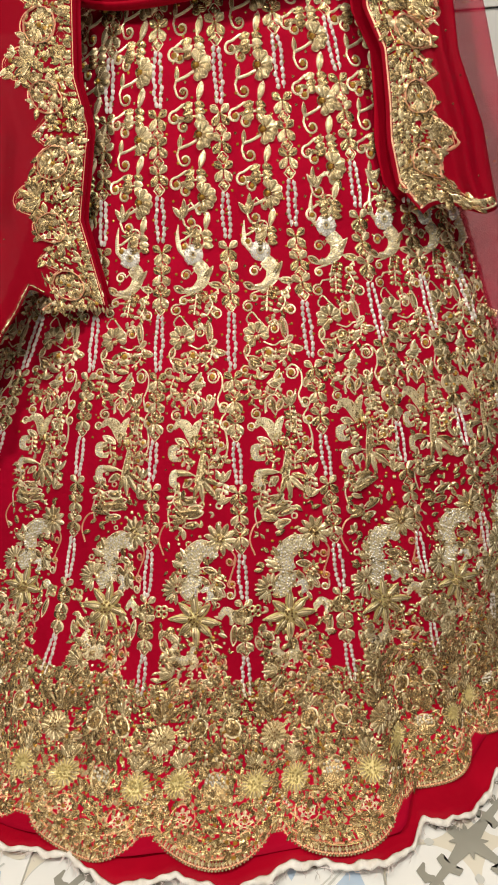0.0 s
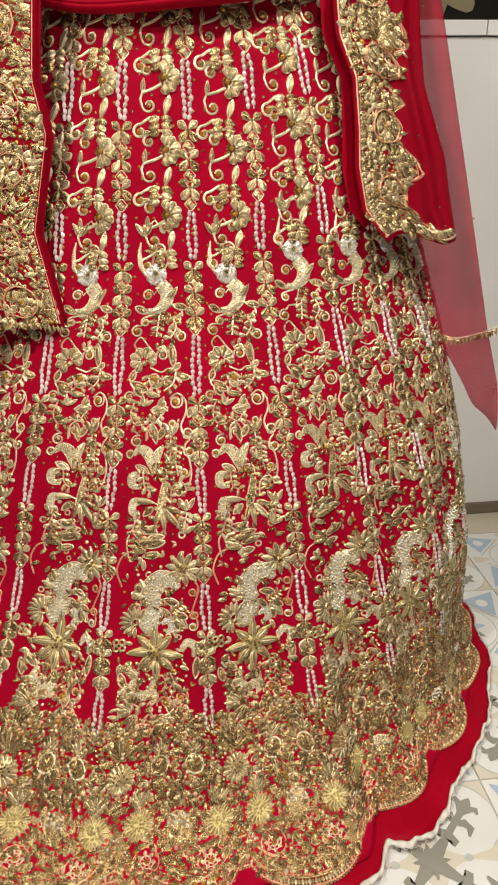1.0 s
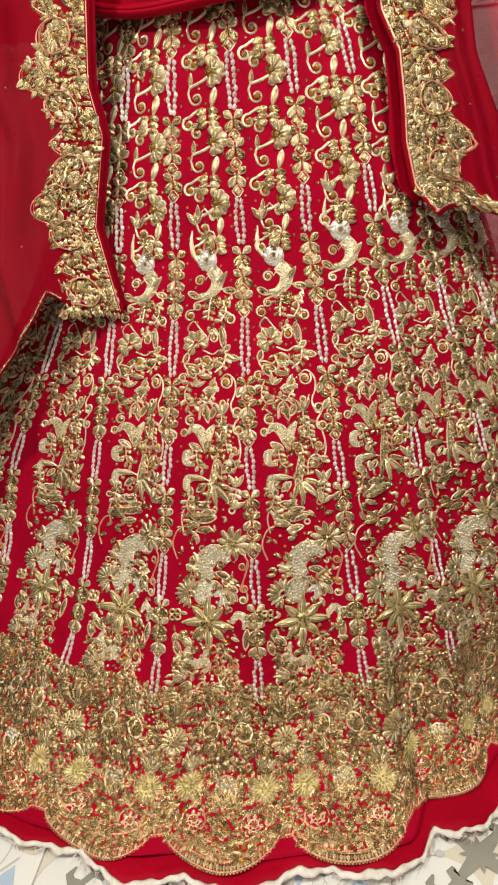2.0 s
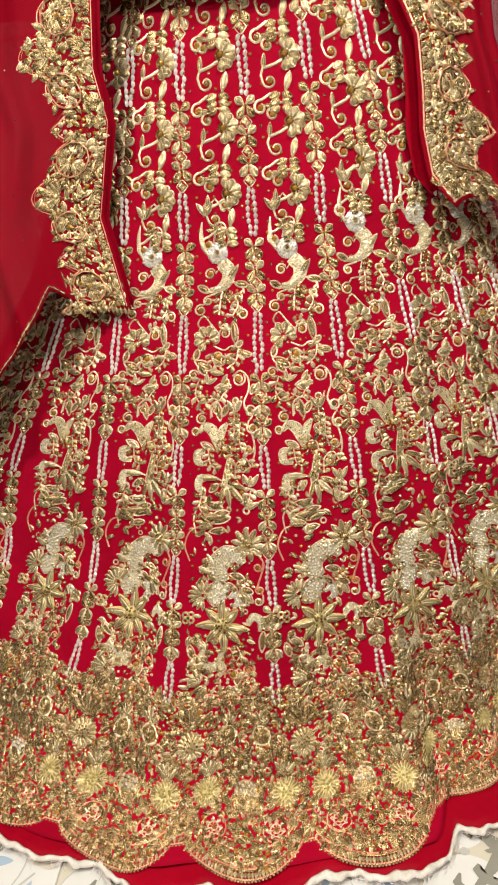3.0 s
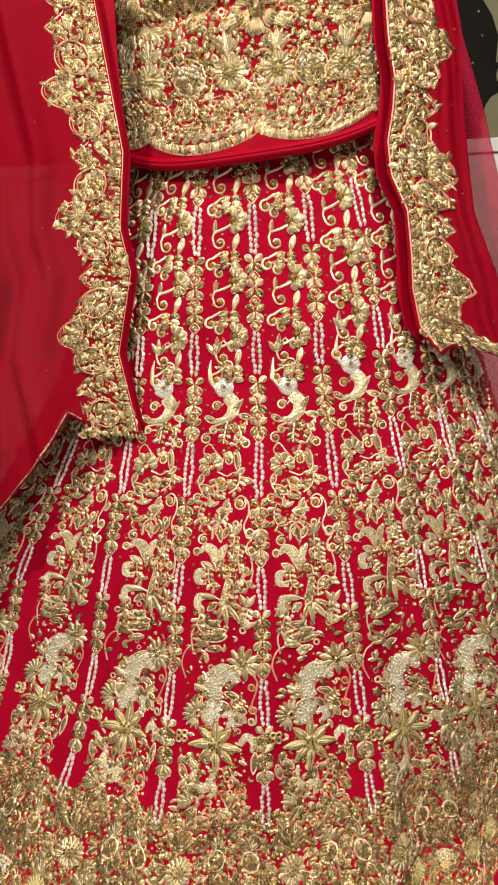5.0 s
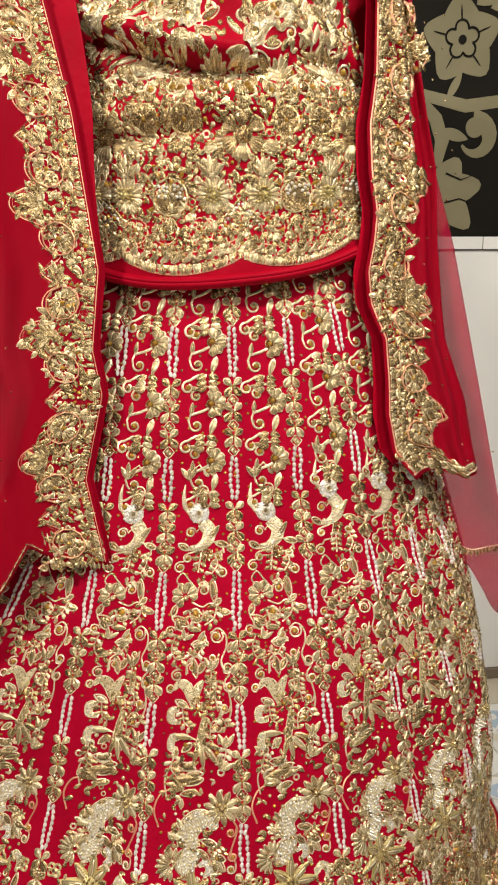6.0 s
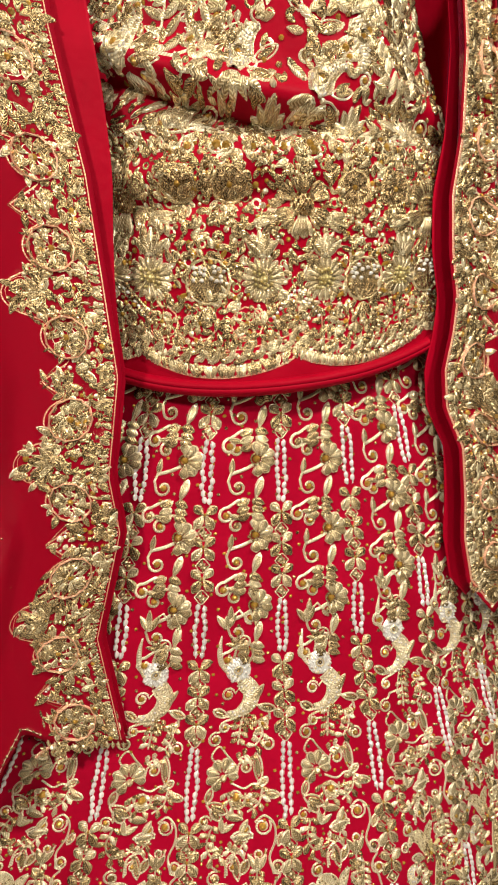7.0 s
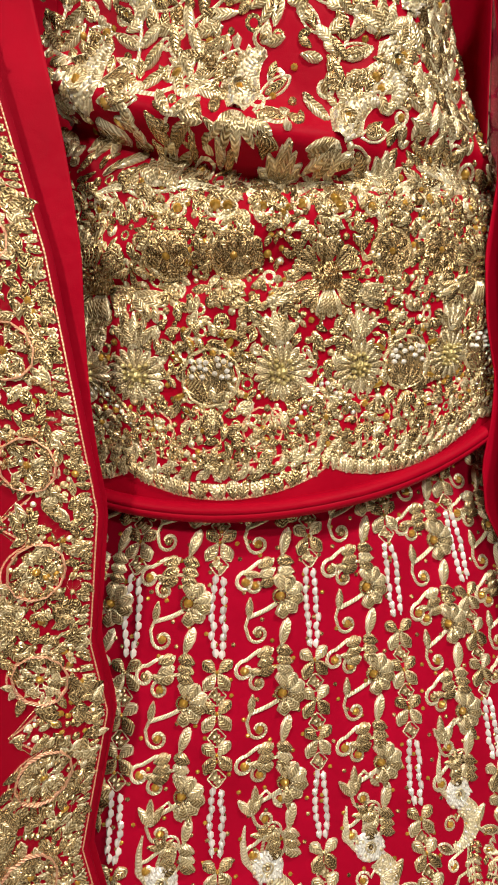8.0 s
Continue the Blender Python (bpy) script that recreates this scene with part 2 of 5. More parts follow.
def paper_print(cx, cz, flip=1):
    """One repeat of the wallpaper: a large flower on a scrolling stem."""
    on_wall = lambda x, z, h: (cx + flip * x, WALL_Y + 0.004 - h, cz + z)
    shapes = [(petal(0, 0, 90 + 72 * i + 6, 0.105, 0.098, 0.62, 10, 0.05), MOTIF) for i in range(5)]
    shapes += [(band([(-0.16, -0.10), (-0.08, -0.125), (0.02, -0.145), (0.12, -0.130), (0.24, -0.135)], [0.014, 0.026, 0.030, 0.028, 0.016]), MOTIF),
               (petal(-0.03, -0.135, 62, 0.075, 0.020), MOTIF),
               (band([(-0.10, -0.125), (-0.055, -0.175), (-0.035, -0.225), (-0.045, -0.285)], [0.014, 0.034, 0.036, 0.022]), MOTIF),
               (petal(-0.045, -0.20, -15, 0.080, 0.028), MOTIF),
               (band(arc(0.050, -0.215, 0.038, 100, -150), [0.048, 0.040, 0.026, 0.006]), MOTIF),
               (disc(0.048, -0.193, 0.024), MOTIF)]
    for a, q in ((60, 0.10), (10, 0.12), (-45, 0.13), (-100, 0.16)):
        shapes.append((petal(-0.035, -0.345, a, q, 0.075, 0.7, 9, 0.06), MOTIF))
    shapes += [(petal(0.03, 0.075, 40, 0.11, 0.06), MOTIF), (petal(0.10, 0.20, 130, 0.10, 0.05), MOTIF), (petal(0.15, 0.10, 200, 0.09, 0.04), MOTIF)]
    ob = plate("printed_flower", shapes, on_wall, 0.0010, wall_north, "olive beige flower print")
    inner = []
    for i in range(5):
        a = 90 + 72 * i + 6
        dx, dy = math.cos(radians(a)), math.sin(radians(a))
        inner.append((band([(dx * 0.045, dy * 0.045), (dx * 0.06, dy * 0.06), (dx * 0.074, dy * 0.074)], [0.003, 0.003, 0.001]), PAPER))
        inner.append((band(arc(dx * 0.026, dy * 0.026, 0.0165, a - 105, a + 105), [0.0045, 0.0045]), PAPER))
    inner.append((disc(0, 0, 0.010, 12), PAPER))
    inner.append((band([(-0.02, -0.30), (0.02, -0.315), (0.05, -0.305)], [0.004, 0.003, 0.001]), PAPER))
    inner.append((band([(-0.02, -0.37), (0.02, -0.36), (0.05, -0.37)], [0.004, 0.003, 0.001]), PAPER))
    shift = lambda x, z, h: on_wall(x, z, h + 0.0020)
    plate("printed_outline", inner, shift, 0.0010, ob, "dark print lines")


for px_, pz_, fl_ in ((0.618, 1.758, 1), (1.10, 2.02, -1), (0.22, 2.10, -1), (1.06, 1.66, 1), (-0.30, 1.76, 1), (-0.75, 2.05, -1), (-1.2, 1.75, 1), (1.55, 1.78, 1), (0.62, 2.36, 1)):
    paper_print(px_, pz_, fl_)


# ---- the dress: surfaces ----
PZ = np.array([1.30, 1.14, 0.96, 0.85, 0.70, 0.58, 0.50, 0.30, 0.11, 0.045, 0.020, 0.017, 0.015])
PY = np.array([0.030, 0.00, -0.03, -0.045, -0.09, -0.127, -0.15, -0.205, -0.275, -0.325, -0.40, -0.46, -0.58])
PA = np.array([0.24, 0.30, 0.37, 0.405, 0.45, 0.48, 0.50, 0.535, 0.565, 0.580, 0.60, 0.62, 0.655])
PC = np.array([0.31, 0.305, 0.282, 0.272, 0.28, 0.29, 0.295, 0.31, 0.325, 0.33, 0.33, 0.33, 0.33])
PV = np.concatenate([[0], np.cumsum(np.hypot(np.diff(PZ), np.diff(PY)))])
V_HEM = PV[-2]
AXIS_Y, U0 = 0.15, 1.17


def smooth(x, lo, hi):
    t = np.clip((x - lo) / (hi - lo), 0, 1)
    return t * t * (3 - 2 * t)


def skirt(u, v):
    """u: panels, a seam at each whole number; v: metres down the front from under the tunic."""
    z, yf, a, c = (np.interp(v, PV, q) for q in (PZ, PY, PA, PC))
    th = np.clip(c * (u - U0), -1.8, 1.8)
    grow = np.clip(v / 1.2, 0, 1)
    a = a + 0.15 * smooth(v, 0.35, 0.9) * smooth(-th, 0.45, 1.2)
    low = smooth(v, 0.95, V_HEM)
    ripple = 0.006 * grow * np.cos(2 * np.pi * (u + 0.1 * np.sin(2.3 * u))) + 0.004 * np.sin(7 * v + 1.7 * u)
    ripple = ripple + 0.007 * smooth(v, 0.5, 1.1) * np.sin(1.3 * u + 0.6)
    spread = low * (0.11 * smooth(-u, -1.3, 1.6) - 0.055 * smooth(u, 2.15, 2.45) - 0.03 * smooth(u, 3.0, 4.5))
    lift = 0.02 * smooth(v, 1.12, 1.22) * (1 - smooth(v, 1.26, 1.36)) * np.cos(2 * np.pi * u * 0.5 + 0.8) ** 2
    b = AXIS_Y - yf + ripple + spread
    return np.stack([(a + ripple + 0.5 * spread) * np.sin(th), AXIS_Y - b * np.cos(th), z + lift], 1)


def kurta(u, v):
    """u: -1 to 1 round the front, v: metres up from the hem, which bows up towards the sides."""
    z = 1.211 + v + (0.026 * u + 0.045 * np.abs(u) ** 2.5) * np.exp(-v / 0.1)
    a = np.interp(v, [0, 0.15, 0.45], [0.300, 0.296, 0.270]) - 0.085 * smooth(v, 0.2, 0.5) * smooth(u, 0.1, 0.8)
    b = np.interp(v, [0, 0.1, 0.2, 0.45], [0.162, 0.152, 0.154, 0.150])
    th = u * 0.90
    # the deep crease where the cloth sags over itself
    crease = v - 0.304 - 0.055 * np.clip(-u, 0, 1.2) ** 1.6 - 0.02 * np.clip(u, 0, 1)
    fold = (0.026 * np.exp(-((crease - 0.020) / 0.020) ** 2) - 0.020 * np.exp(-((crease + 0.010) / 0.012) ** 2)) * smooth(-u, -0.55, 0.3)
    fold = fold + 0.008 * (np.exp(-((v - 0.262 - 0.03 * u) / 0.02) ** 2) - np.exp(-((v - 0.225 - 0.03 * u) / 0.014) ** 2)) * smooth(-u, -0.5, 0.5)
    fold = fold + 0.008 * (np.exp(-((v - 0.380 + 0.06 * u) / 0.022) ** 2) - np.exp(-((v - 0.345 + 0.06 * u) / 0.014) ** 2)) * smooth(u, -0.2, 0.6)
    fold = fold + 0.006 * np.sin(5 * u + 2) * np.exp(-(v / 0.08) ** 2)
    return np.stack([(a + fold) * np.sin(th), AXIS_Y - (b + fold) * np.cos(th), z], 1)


def table(points):
    """A smooth curve through a few rows (parameter, values...)."""
    rows = np.array(points, float)
    return lambda t: np.stack([np.interp(t, rows[:, 0], rows[:, k]) for k in range(1, rows.shape[1])], -1)


# inner edge of the draped shawl: height, x, y
LEFT_EDGE = table([(-1.75, -0.285, 0.03), (-1.587, -0.262, 0.0), (-1.445, -0.232, -0.012), (-1.229, -0.207, -0.022),
                   (-1.114, -0.222, -0.03), (-1.045, -0.212, -0.032), (-0.913, -0.244, -0.042), (-0.772, -0.220, -0.055)])
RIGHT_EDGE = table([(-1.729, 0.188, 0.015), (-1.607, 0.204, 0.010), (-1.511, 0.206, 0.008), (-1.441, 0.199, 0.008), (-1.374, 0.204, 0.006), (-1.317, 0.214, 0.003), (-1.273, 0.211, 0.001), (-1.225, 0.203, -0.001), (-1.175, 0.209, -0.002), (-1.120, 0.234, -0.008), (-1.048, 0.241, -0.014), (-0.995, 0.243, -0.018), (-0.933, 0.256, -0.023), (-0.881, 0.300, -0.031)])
# what hangs below: how far the cloth's lower end lies at each distance from the inner edge
LEFT_LOW = table([(-0.03, 0.772), (0.0, 0.772), (0.07, 0.785), (0.11, 0.815), (0.165, 0.745), (0.30, 0.60), (0.45, 0.52)])


def shawl_left(s, w):
    """s: metres from the inner edge outwards, w: 0 at the shoulder, 1 at the lower end."""
    low = LEFT_LOW(s)[:, 0]
    z = 1.75 + (low - 1.75) * w
    e = LEFT_EDGE(-z)
    wave = (0.012 * np.sin(58 * s + 3.0 * z) + 0.006 * np.sin(131 * s - 5 * z)) * smooth(s, 0.085, 0.14) + 0.004 * np.sin(9 * z + 30 * s)
    drop = 0.35 * np.clip(s - 0.10, 0, 1) * (1 - smooth(z, 0.75, 1.2)) * 0.5
    return np.stack([e[:, 0] - 0.006 - s, e[:, 1] + wave - 0.02 * np.clip(s / 0.2, 0, 1) - drop, z], 1)


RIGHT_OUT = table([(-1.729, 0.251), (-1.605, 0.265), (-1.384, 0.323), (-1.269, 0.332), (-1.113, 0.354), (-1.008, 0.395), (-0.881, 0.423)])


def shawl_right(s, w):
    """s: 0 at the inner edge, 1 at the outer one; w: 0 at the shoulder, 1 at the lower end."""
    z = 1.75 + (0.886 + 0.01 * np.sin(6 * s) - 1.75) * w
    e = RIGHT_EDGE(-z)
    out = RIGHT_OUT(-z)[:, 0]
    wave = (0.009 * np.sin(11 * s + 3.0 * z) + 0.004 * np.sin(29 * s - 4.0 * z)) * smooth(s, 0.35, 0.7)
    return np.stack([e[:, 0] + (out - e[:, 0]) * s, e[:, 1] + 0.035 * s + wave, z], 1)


NET_OUT = table([(-1.75, 0.265), (-1.635, 0.285), (-1.39, 0.338), (-1.272, 0.378), (-0.72, 0.522), (-0.599, 0.560), (-0.53, 0.57)])


def net_right(s, w):
    low = 0.72 - 0.20 * np.abs(s - 0.35) ** 1.3 + 0.02 * np.sin(9 * s) - 0.11 * smooth(s, 0.55, 0.85)
    z = 1.75 + (low - 1.75) * w
    out = NET_OUT(-z)[:, 0]
    inner = 0.23 + 0.10 * smooth(-z, -1.2, -0.6)
    wave = 0.008 * np.sin(14 * s + 4.0 * z)
    return np.stack([inner + (out - inner) * s, 0.10 + wave - 0.02 * s, z], 1)

# ---- embroidery ----
MATS = [GOLD, PALE, SILVER, ANTIQUE, YELLOW, CORD, AMBER, PEARL]
G, L, S, A, Y, C, M, W = range(8)
rnd = random.Random(11)


def direction(deg):
    return math.cos(radians(deg)), math.sin(radians(deg))


def eased(path, k=4):
    """A rounder path through the same points."""
    p = np.array(path, float)
    if len(p) < 3 or len(p) > 12:
        return p
    q = np.vstack([2 * p[0] - p[1], p, 2 * p[-1] - p[-2]])
    out = []
    for i in range(1, len(q) - 2):
        for t in np.linspace(0, 1, k, endpoint=False):
            a, b, c, d = q[i - 1], q[i], q[i + 1], q[i + 2]
            out.append(0.5 * (2 * b + (c - a) * t + (2 * a - 5 * b + 4 * c - d) * t * t + (3 * b - a - 3 * c + d) * t ** 3))
    return np.array(out + [p[-1]])


INNER = {G: A, L: G, S: S, A: A, Y: G, C: C, M: M, W: W}


class Work:
    """Stitched pieces in metres on a cloth: x to its right, y down, h off it."""

    def __init__(self):
        self.v, self.f, self.m, self.t, self.n = [], [], [], [], 0

    def grid(self, rows, mat):
        """Strips of points: rows of equal length, joined by quads."""
        rows = np.array(rows, float)
        r, c = rows.shape[:2]
        self.v.append(rows.reshape(-1, 3))
        along = np.concatenate([[0], np.cumsum(np.linalg.norm(np.diff(rows[:, c // 2], axis=0), axis=1))])
        over = np.concatenate([np.zeros((r, 1)), np.cumsum(np.linalg.norm(np.diff(rows, axis=1), axis=2), axis=1)], 1)
        self.t.append(np.stack([np.repeat(along[:, None], c, 1), np.abs(over - over[:, -1:] / 2)], -1).reshape(-1, 2))
        k = self.n + np.arange(r * c).reshape(r, c)
        q = np.stack([k[:-1, :-1], k[:-1, 1:], k[1:, 1:], k[1:, :-1]], -1).reshape(-1, 4)
        self.f.extend(q.tolist())
        self.m.extend([mat] * len(q))
        self.n += r * c

    def leaf(self, x, y, ang, long, wide, mat=G, h=None, full=0.8):
        """A padded leaf from its root (x, y) towards ang: a coiled rim round a lower heart."""
        dx, dy = direction(ang)
        h = h if h is not None else 0.0014 + 0.34 * wide
        fine = long > 0.0125
        cuts = (0.0, 0.16, 0.42, 0.7, 0.9, 1.0) if fine else (0.0, 0.3, 0.72, 1.0)
        cross = ((-1, 0), (-0.62, 1), (0, 0.70), (0.62, 1), (1, 0)) if fine else ((-1, 0), (-0.15, 1), (0.15, 0.8), (1, 0))
        rows = []
        for t in cuts:
            w = wide / 2 * max(0.10, math.sin(math.pi * t ** full) ** 0.7)
            hh = h * (0.4 + 0.6 * math.sin(math.pi * min(max(t, 0.08), 0.92)))
            px, py = x + dx * long * t, y + dy * long * t
            rows.append([(px + dy * w * s, py - dx * w * s, hh * k - 0.0004) for s, k in cross])
        k = len(self.m)
        self.grid(rows, mat)
        if fine:
            for r in range(1, len(cuts) - 2):
                self.m[k + 4 * r + 1] = self.m[k + 4 * r + 2] = INNER[mat]

    def bead(self, x, y, r, mat=G, h=None):
        h = h or r * 1.1
        a = rnd.random()
        ring = [(math.cos(a + i * math.tau / 7), math.sin(a + i * math.tau / 7)) for i in range(8)]
        self.grid([[(x + r * c * q, y + r * s * q, h * k - 0.0004) for c, s in ring] for q, k in ((1, 0), (0.75, 0.68), (0.05, 1))], mat)

    def pad(self, x, y, r, mat=G, h=0.003):
        """A low padded disc under a flower."""
        self.grid([[(x + r * q * math.cos(i * math.tau / 14), y + r * q * math.sin(i * math.tau / 14), h * k - 0.0004) for i in range(15)]
                   for q, k in ((1, 0), (0.85, 0.8), (0.02, 1))], mat)

    def ring(self, x, y, r, wide, mat=G, h=0.0016):
        k = 11
        rows = []
        for i in range(k + 1):
            c, s = math.cos(i * math.tau / k), math.sin(i * math.tau / k)
            rows.append([(x + (r + q * wide / 2) * c, y + (r + q * wide / 2) * s, h * e - 0.0004) for q, e in ((1, 0), (0, 1), (-1, 0))])
        self.grid(rows, mat)

    def ribbon(self, path, widths, mat=G, h=0.0016):
        """A padded band along a path, with its own width at each point."""
        p = eased(path)
        d = np.gradient(p, axis=0)
        d /= np.maximum(np.linalg.norm(d, axis=1, keepdims=True), 1e-9)
        w = np.interp(np.linspace(0, 1, len(p)), np.linspace(0, 1, len(widths)), widths) / 2
        rows = []
        for (x, y), (dx, dy), q in zip(p, d, w):
            hh = min(h, 0.0006 + q * 0.9)
            rows.append([(x + dy * q * s, y - dx * q * s, hh * k - 0.0004) for s, k in ((-1, 0), (-0.4, 0.9), (0.4, 0.9), (1, 0))])
        self.grid(rows, mat)

    def beaded(self, path, widths, mat=L, seeds=(S, L, G), r=0.0015, h=0.0018):
        """A flat band thick with small beads inside a corded rim."""
        self.ribbon(path, widths, mat, h)
        p = eased(path)
        q = np.interp(np.linspace(0, 1, len(p)), np.linspace(0, 1, len(widths)), widths) / 2
        d = np.gradient(p, axis=0)
        d /= np.maximum(np.linalg.norm(d, axis=1, keepdims=True), 1e-9)
        side = np.stack([d[:, 1], -d[:, 0]], 1) * q[:, None]
        for e in (1, -1):
            self.cord((p + side * e).tolist() if len(p) > 12 else (p + side * e)[::2].tolist(), 0.0010, L)
        lo, hi = p.min(0) - q.max(), p.max(0) + q.max()
        for x, y in scatter(int(60 + (hi - lo).prod() / (r * r) * 1.2), lo[0], hi[0], lo[1], hi[1], r * 1.75):
            k = np.hypot(p[:, 0] - x, p[:, 1] - y)
            i = int(np.argmin(k))
            if 0 < i < len(p) - 1 and k[i] < q[i] * 0.86:
                self.bead(x, y, r, rnd.choice(seeds), h + r * 0.9)

    def outline(self, x, y, ang, long, wide, mat=L, heart=A):
        """An open leaf: a cord round its rim and a smaller leaf within."""
        dx, dy = direction(ang)
        for e in (1, -1):
            self.cord([(x + dx * long * t + dy * wide / 2 * k * e, y + dy * long * t - dx * wide / 2 * k * e)
                       for t, k in ((0, 0), (0.25, 0.75), (0.6, 1.0), (0.86, 0.6), (1.0, 0.0))], 0.0013, mat)
        self.leaf(x + dx * long * 0.2, y + dy * long * 0.2, ang, long * 0.70, wide * 0.74, heart)

    def curls(self, path, s, mats=(A, G, L, G)):
        """Small coiled petals in pairs along a path."""
        p = eased(path)
        d = np.gradient(p, axis=0)
        s = s * 1.32
        self.cord(p.tolist(), 0.0013, L)
        run = np.concatenate([[0], np.cumsum(np.linalg.norm(np.diff(p, axis=0), axis=1))])
        for k in np.arange(0, run[-1], s * 0.72):
            x, y = np.interp(k, run, p[:, 0]), np.interp(k, run, p[:, 1])
            i = min(int(np.searchsorted(run, k)), len(p) - 1)
            a = math.degrees(math.atan2(d[i, 1], d[i, 0]))
            for e in (-1, 1):
                self.leaf(x, y, a + e * rnd.uniform(52, 72), s * rnd.uniform(0.85, 1.1), s * 0.72, rnd.choice(mats), None, 1.4)

    def cord(self, path, r=0.0011, mat=L):
        p = eased(path)
        d = np.gradient(p, axis=0)
        d /= np.maximum(np.linalg.norm(d, axis=1, keepdims=True), 1e-9)
        self.grid([[(x + dy * r * s, y - dx * r * s, r * 1.5 * k - 0.0003) for s, k in ((-1, 0), (0, 1), (1, 0))]
                   for (x, y), (dx, dy) in zip(p, d)], mat)

    def coil(self, x, y, r, start, turns, tail=(), mat=L, thick=0.0015, stone=True):
        """A scroll: a tail that winds up round a stone."""
        n = 14
        pts = list(tail)
        for i in range(n + 1):
            t = i / n
            dx, dy = direction(start + 360 * turns * t)
            pts.append((x + dx * r * (1 - 0.62 * t), y + dy * r * (1 - 0.62 * t)))
        self.cord(pts, thick, mat)
        if stone:
            self.bead(x, y, abs(r) * 0.48, M if rnd.random() < 0.75 else A)

    def flower(self, x, y, r, n, mat=G, heart=A, wide=1.0, turn=None, span=360.0):
        turn = rnd.random() * 60 if turn is None else turn
        for i in range(n):
            a = turn + span * i / (n if span >= 360 else max(n - 1, 1))
            dx, dy = direction(a)
            self.leaf(x + dx * r * 0.2, y + dy * r * 0.2, a, r * 0.82, wide * 3.6 * r / n if span >= 360 else wide * r * 0.5, mat, full=2.2 if n >= 16 or n <= 7 else 1.1)
        self.bead(x, y, r * 0.24, heart, r * 0.3)

    def spray(self, x, y, ang, n, long, wide, mat=G, fan=80):
        for i in range(n):
            a = ang + fan * ((i + 0.5) / n - 0.5) + rnd.uniform(-4, 4)
            q = 1 - 0.3 * abs((i + 0.5) / n - 0.5)
            self.leaf(x, y, a, long * q, wide, mat if i % 2 == 0 or mat == Y else (L if rnd.random() < 0.4 else mat))

    def tulip(self, x, y, ang, s, mat=L):
        for da, q in ((-32, 1.0), (32, 1.0), (0, 0.75)):
            self.leaf(x, y, ang + da, s * q, s * 0.42, mat)

    def cluster(self, x, y, ang, n, s, mat=A):
        """Two rows of small coiled petals."""
        dx, dy = direction(ang)
        for i in range(n):
            for side in (-1, 1):
                px, py = x + dx * s * 0.62 * i, y + dy * s * 0.62 * i
                self.leaf(px, py, ang + side * 62, s, s * 0.74, mat)
            if i % 2:
                self.bead(x + dx * s * 0.62 * i, y + dy * s * 0.62 * i, s * 0.22, G)

    def sequins(self, pts, r, mat):
        for x, y in pts:
            self.bead(x, y, r * rnd.uniform(0.8, 1.2), mat, r * 0.9)

    def make(self, name, parent, f, u0, v0, label="", turn=0.0, kind="", scale=1.0, fit=None):
        """Lay the work on the cloth f with its origin at (u0, v0); fit: metres to one step of u, where that is to be the same all along."""
        if not self.n:
            return None
        p = np.vstack(self.v) * scale
        if turn:
            c, s = direction(turn)
            p = np.stack([p[:, 0] * c - p[:, 1] * s, p[:, 0] * s + p[:, 1] * c, p[:, 2]], 1)
        v = v0 + p[:, 1]
        e = 0.01
        uu = np.full(len(v), float(u0))
        wide = np.maximum(np.linalg.norm(f(uu + e, v) - f(uu - e, v), axis=1) / (2 * e), 0.02)
        u = u0 + p[:, 0] / (fit or wide)
        verts = f(u, v) + normals(f, u, v) * p[:, 2:3]
        ob = mesh_ob(name, verts, self.f, MATS, parent, label, self.m, smooth=True)
        layer = ob.data.uv_layers.new(name="thread")
        loops = np.empty(len(ob.data.loops), dtype=np.int32)
        ob.data.loops.foreach_get("vertex_index", loops)
        layer.data.foreach_set("uv", (np.vstack(self.t) * scale)[loops].astype(np.float32).ravel())
        return tagged(ob, kind=kind) if kind else ob


def scatter(n, x0, x1, y0, y1, gap, inside=None, rng=rnd):
    """Loose points no nearer than gap to one another."""
    cells, out = {}, []
    for _ in range(n):
        x, y = rng.uniform(x0, x1), rng.uniform(y0, y1)
        if inside and not inside(x, y):
            continue
        i, j = int(x // gap), int(y // gap)
        if any((x - a) ** 2 + (y - b) ** 2 < gap * gap for p in (-1, 0, 1) for q in (-1, 0, 1) for a, b in cells.get((i + p, j + q), ())):
            continue
        cells.setdefault((i, j), []).append((x, y))
        out.append((x, y))
    return out


def dense(w, pts, size, mats, beads=0.35):
    """Fill: small leaves, curls, pairs and beads."""
    for x, y in pts:
        k = rnd.random()
        m = rnd.choice(mats)
        s = size * rnd.uniform(0.75, 1.25)
        if k < beads:
            w.bead(x, y, s * 0.25, rnd.choice((G, A, A, M, G, L)))
        elif k < beads + 0.10:
            w.ring(x, y, s * 0.32, s * 0.28, m)
        elif k < beads + 0.3:
            a = rnd.uniform(0, 360)
            w.leaf(x, y, a + 32, s * 0.9, s * 0.55, m)
            w.leaf(x, y, a - 32, s * 0.9, s * 0.55, m)
        else:
            w.leaf(x, y, rnd.uniform(0, 360), s * 1.1, s * 0.6, m)


# ---- the skirt ----
lehenga = thing("lehenga_skirt", "flared red bridal skirt covered in gold embroidery", "skirt")
sheet("skirt_cloth", skirt, np.linspace(-4.0, 6.3, 170), np.linspace(0, V_HEM - 0.012, 110), 0.0015, RED, lehenga, "deep red crepe cloth")


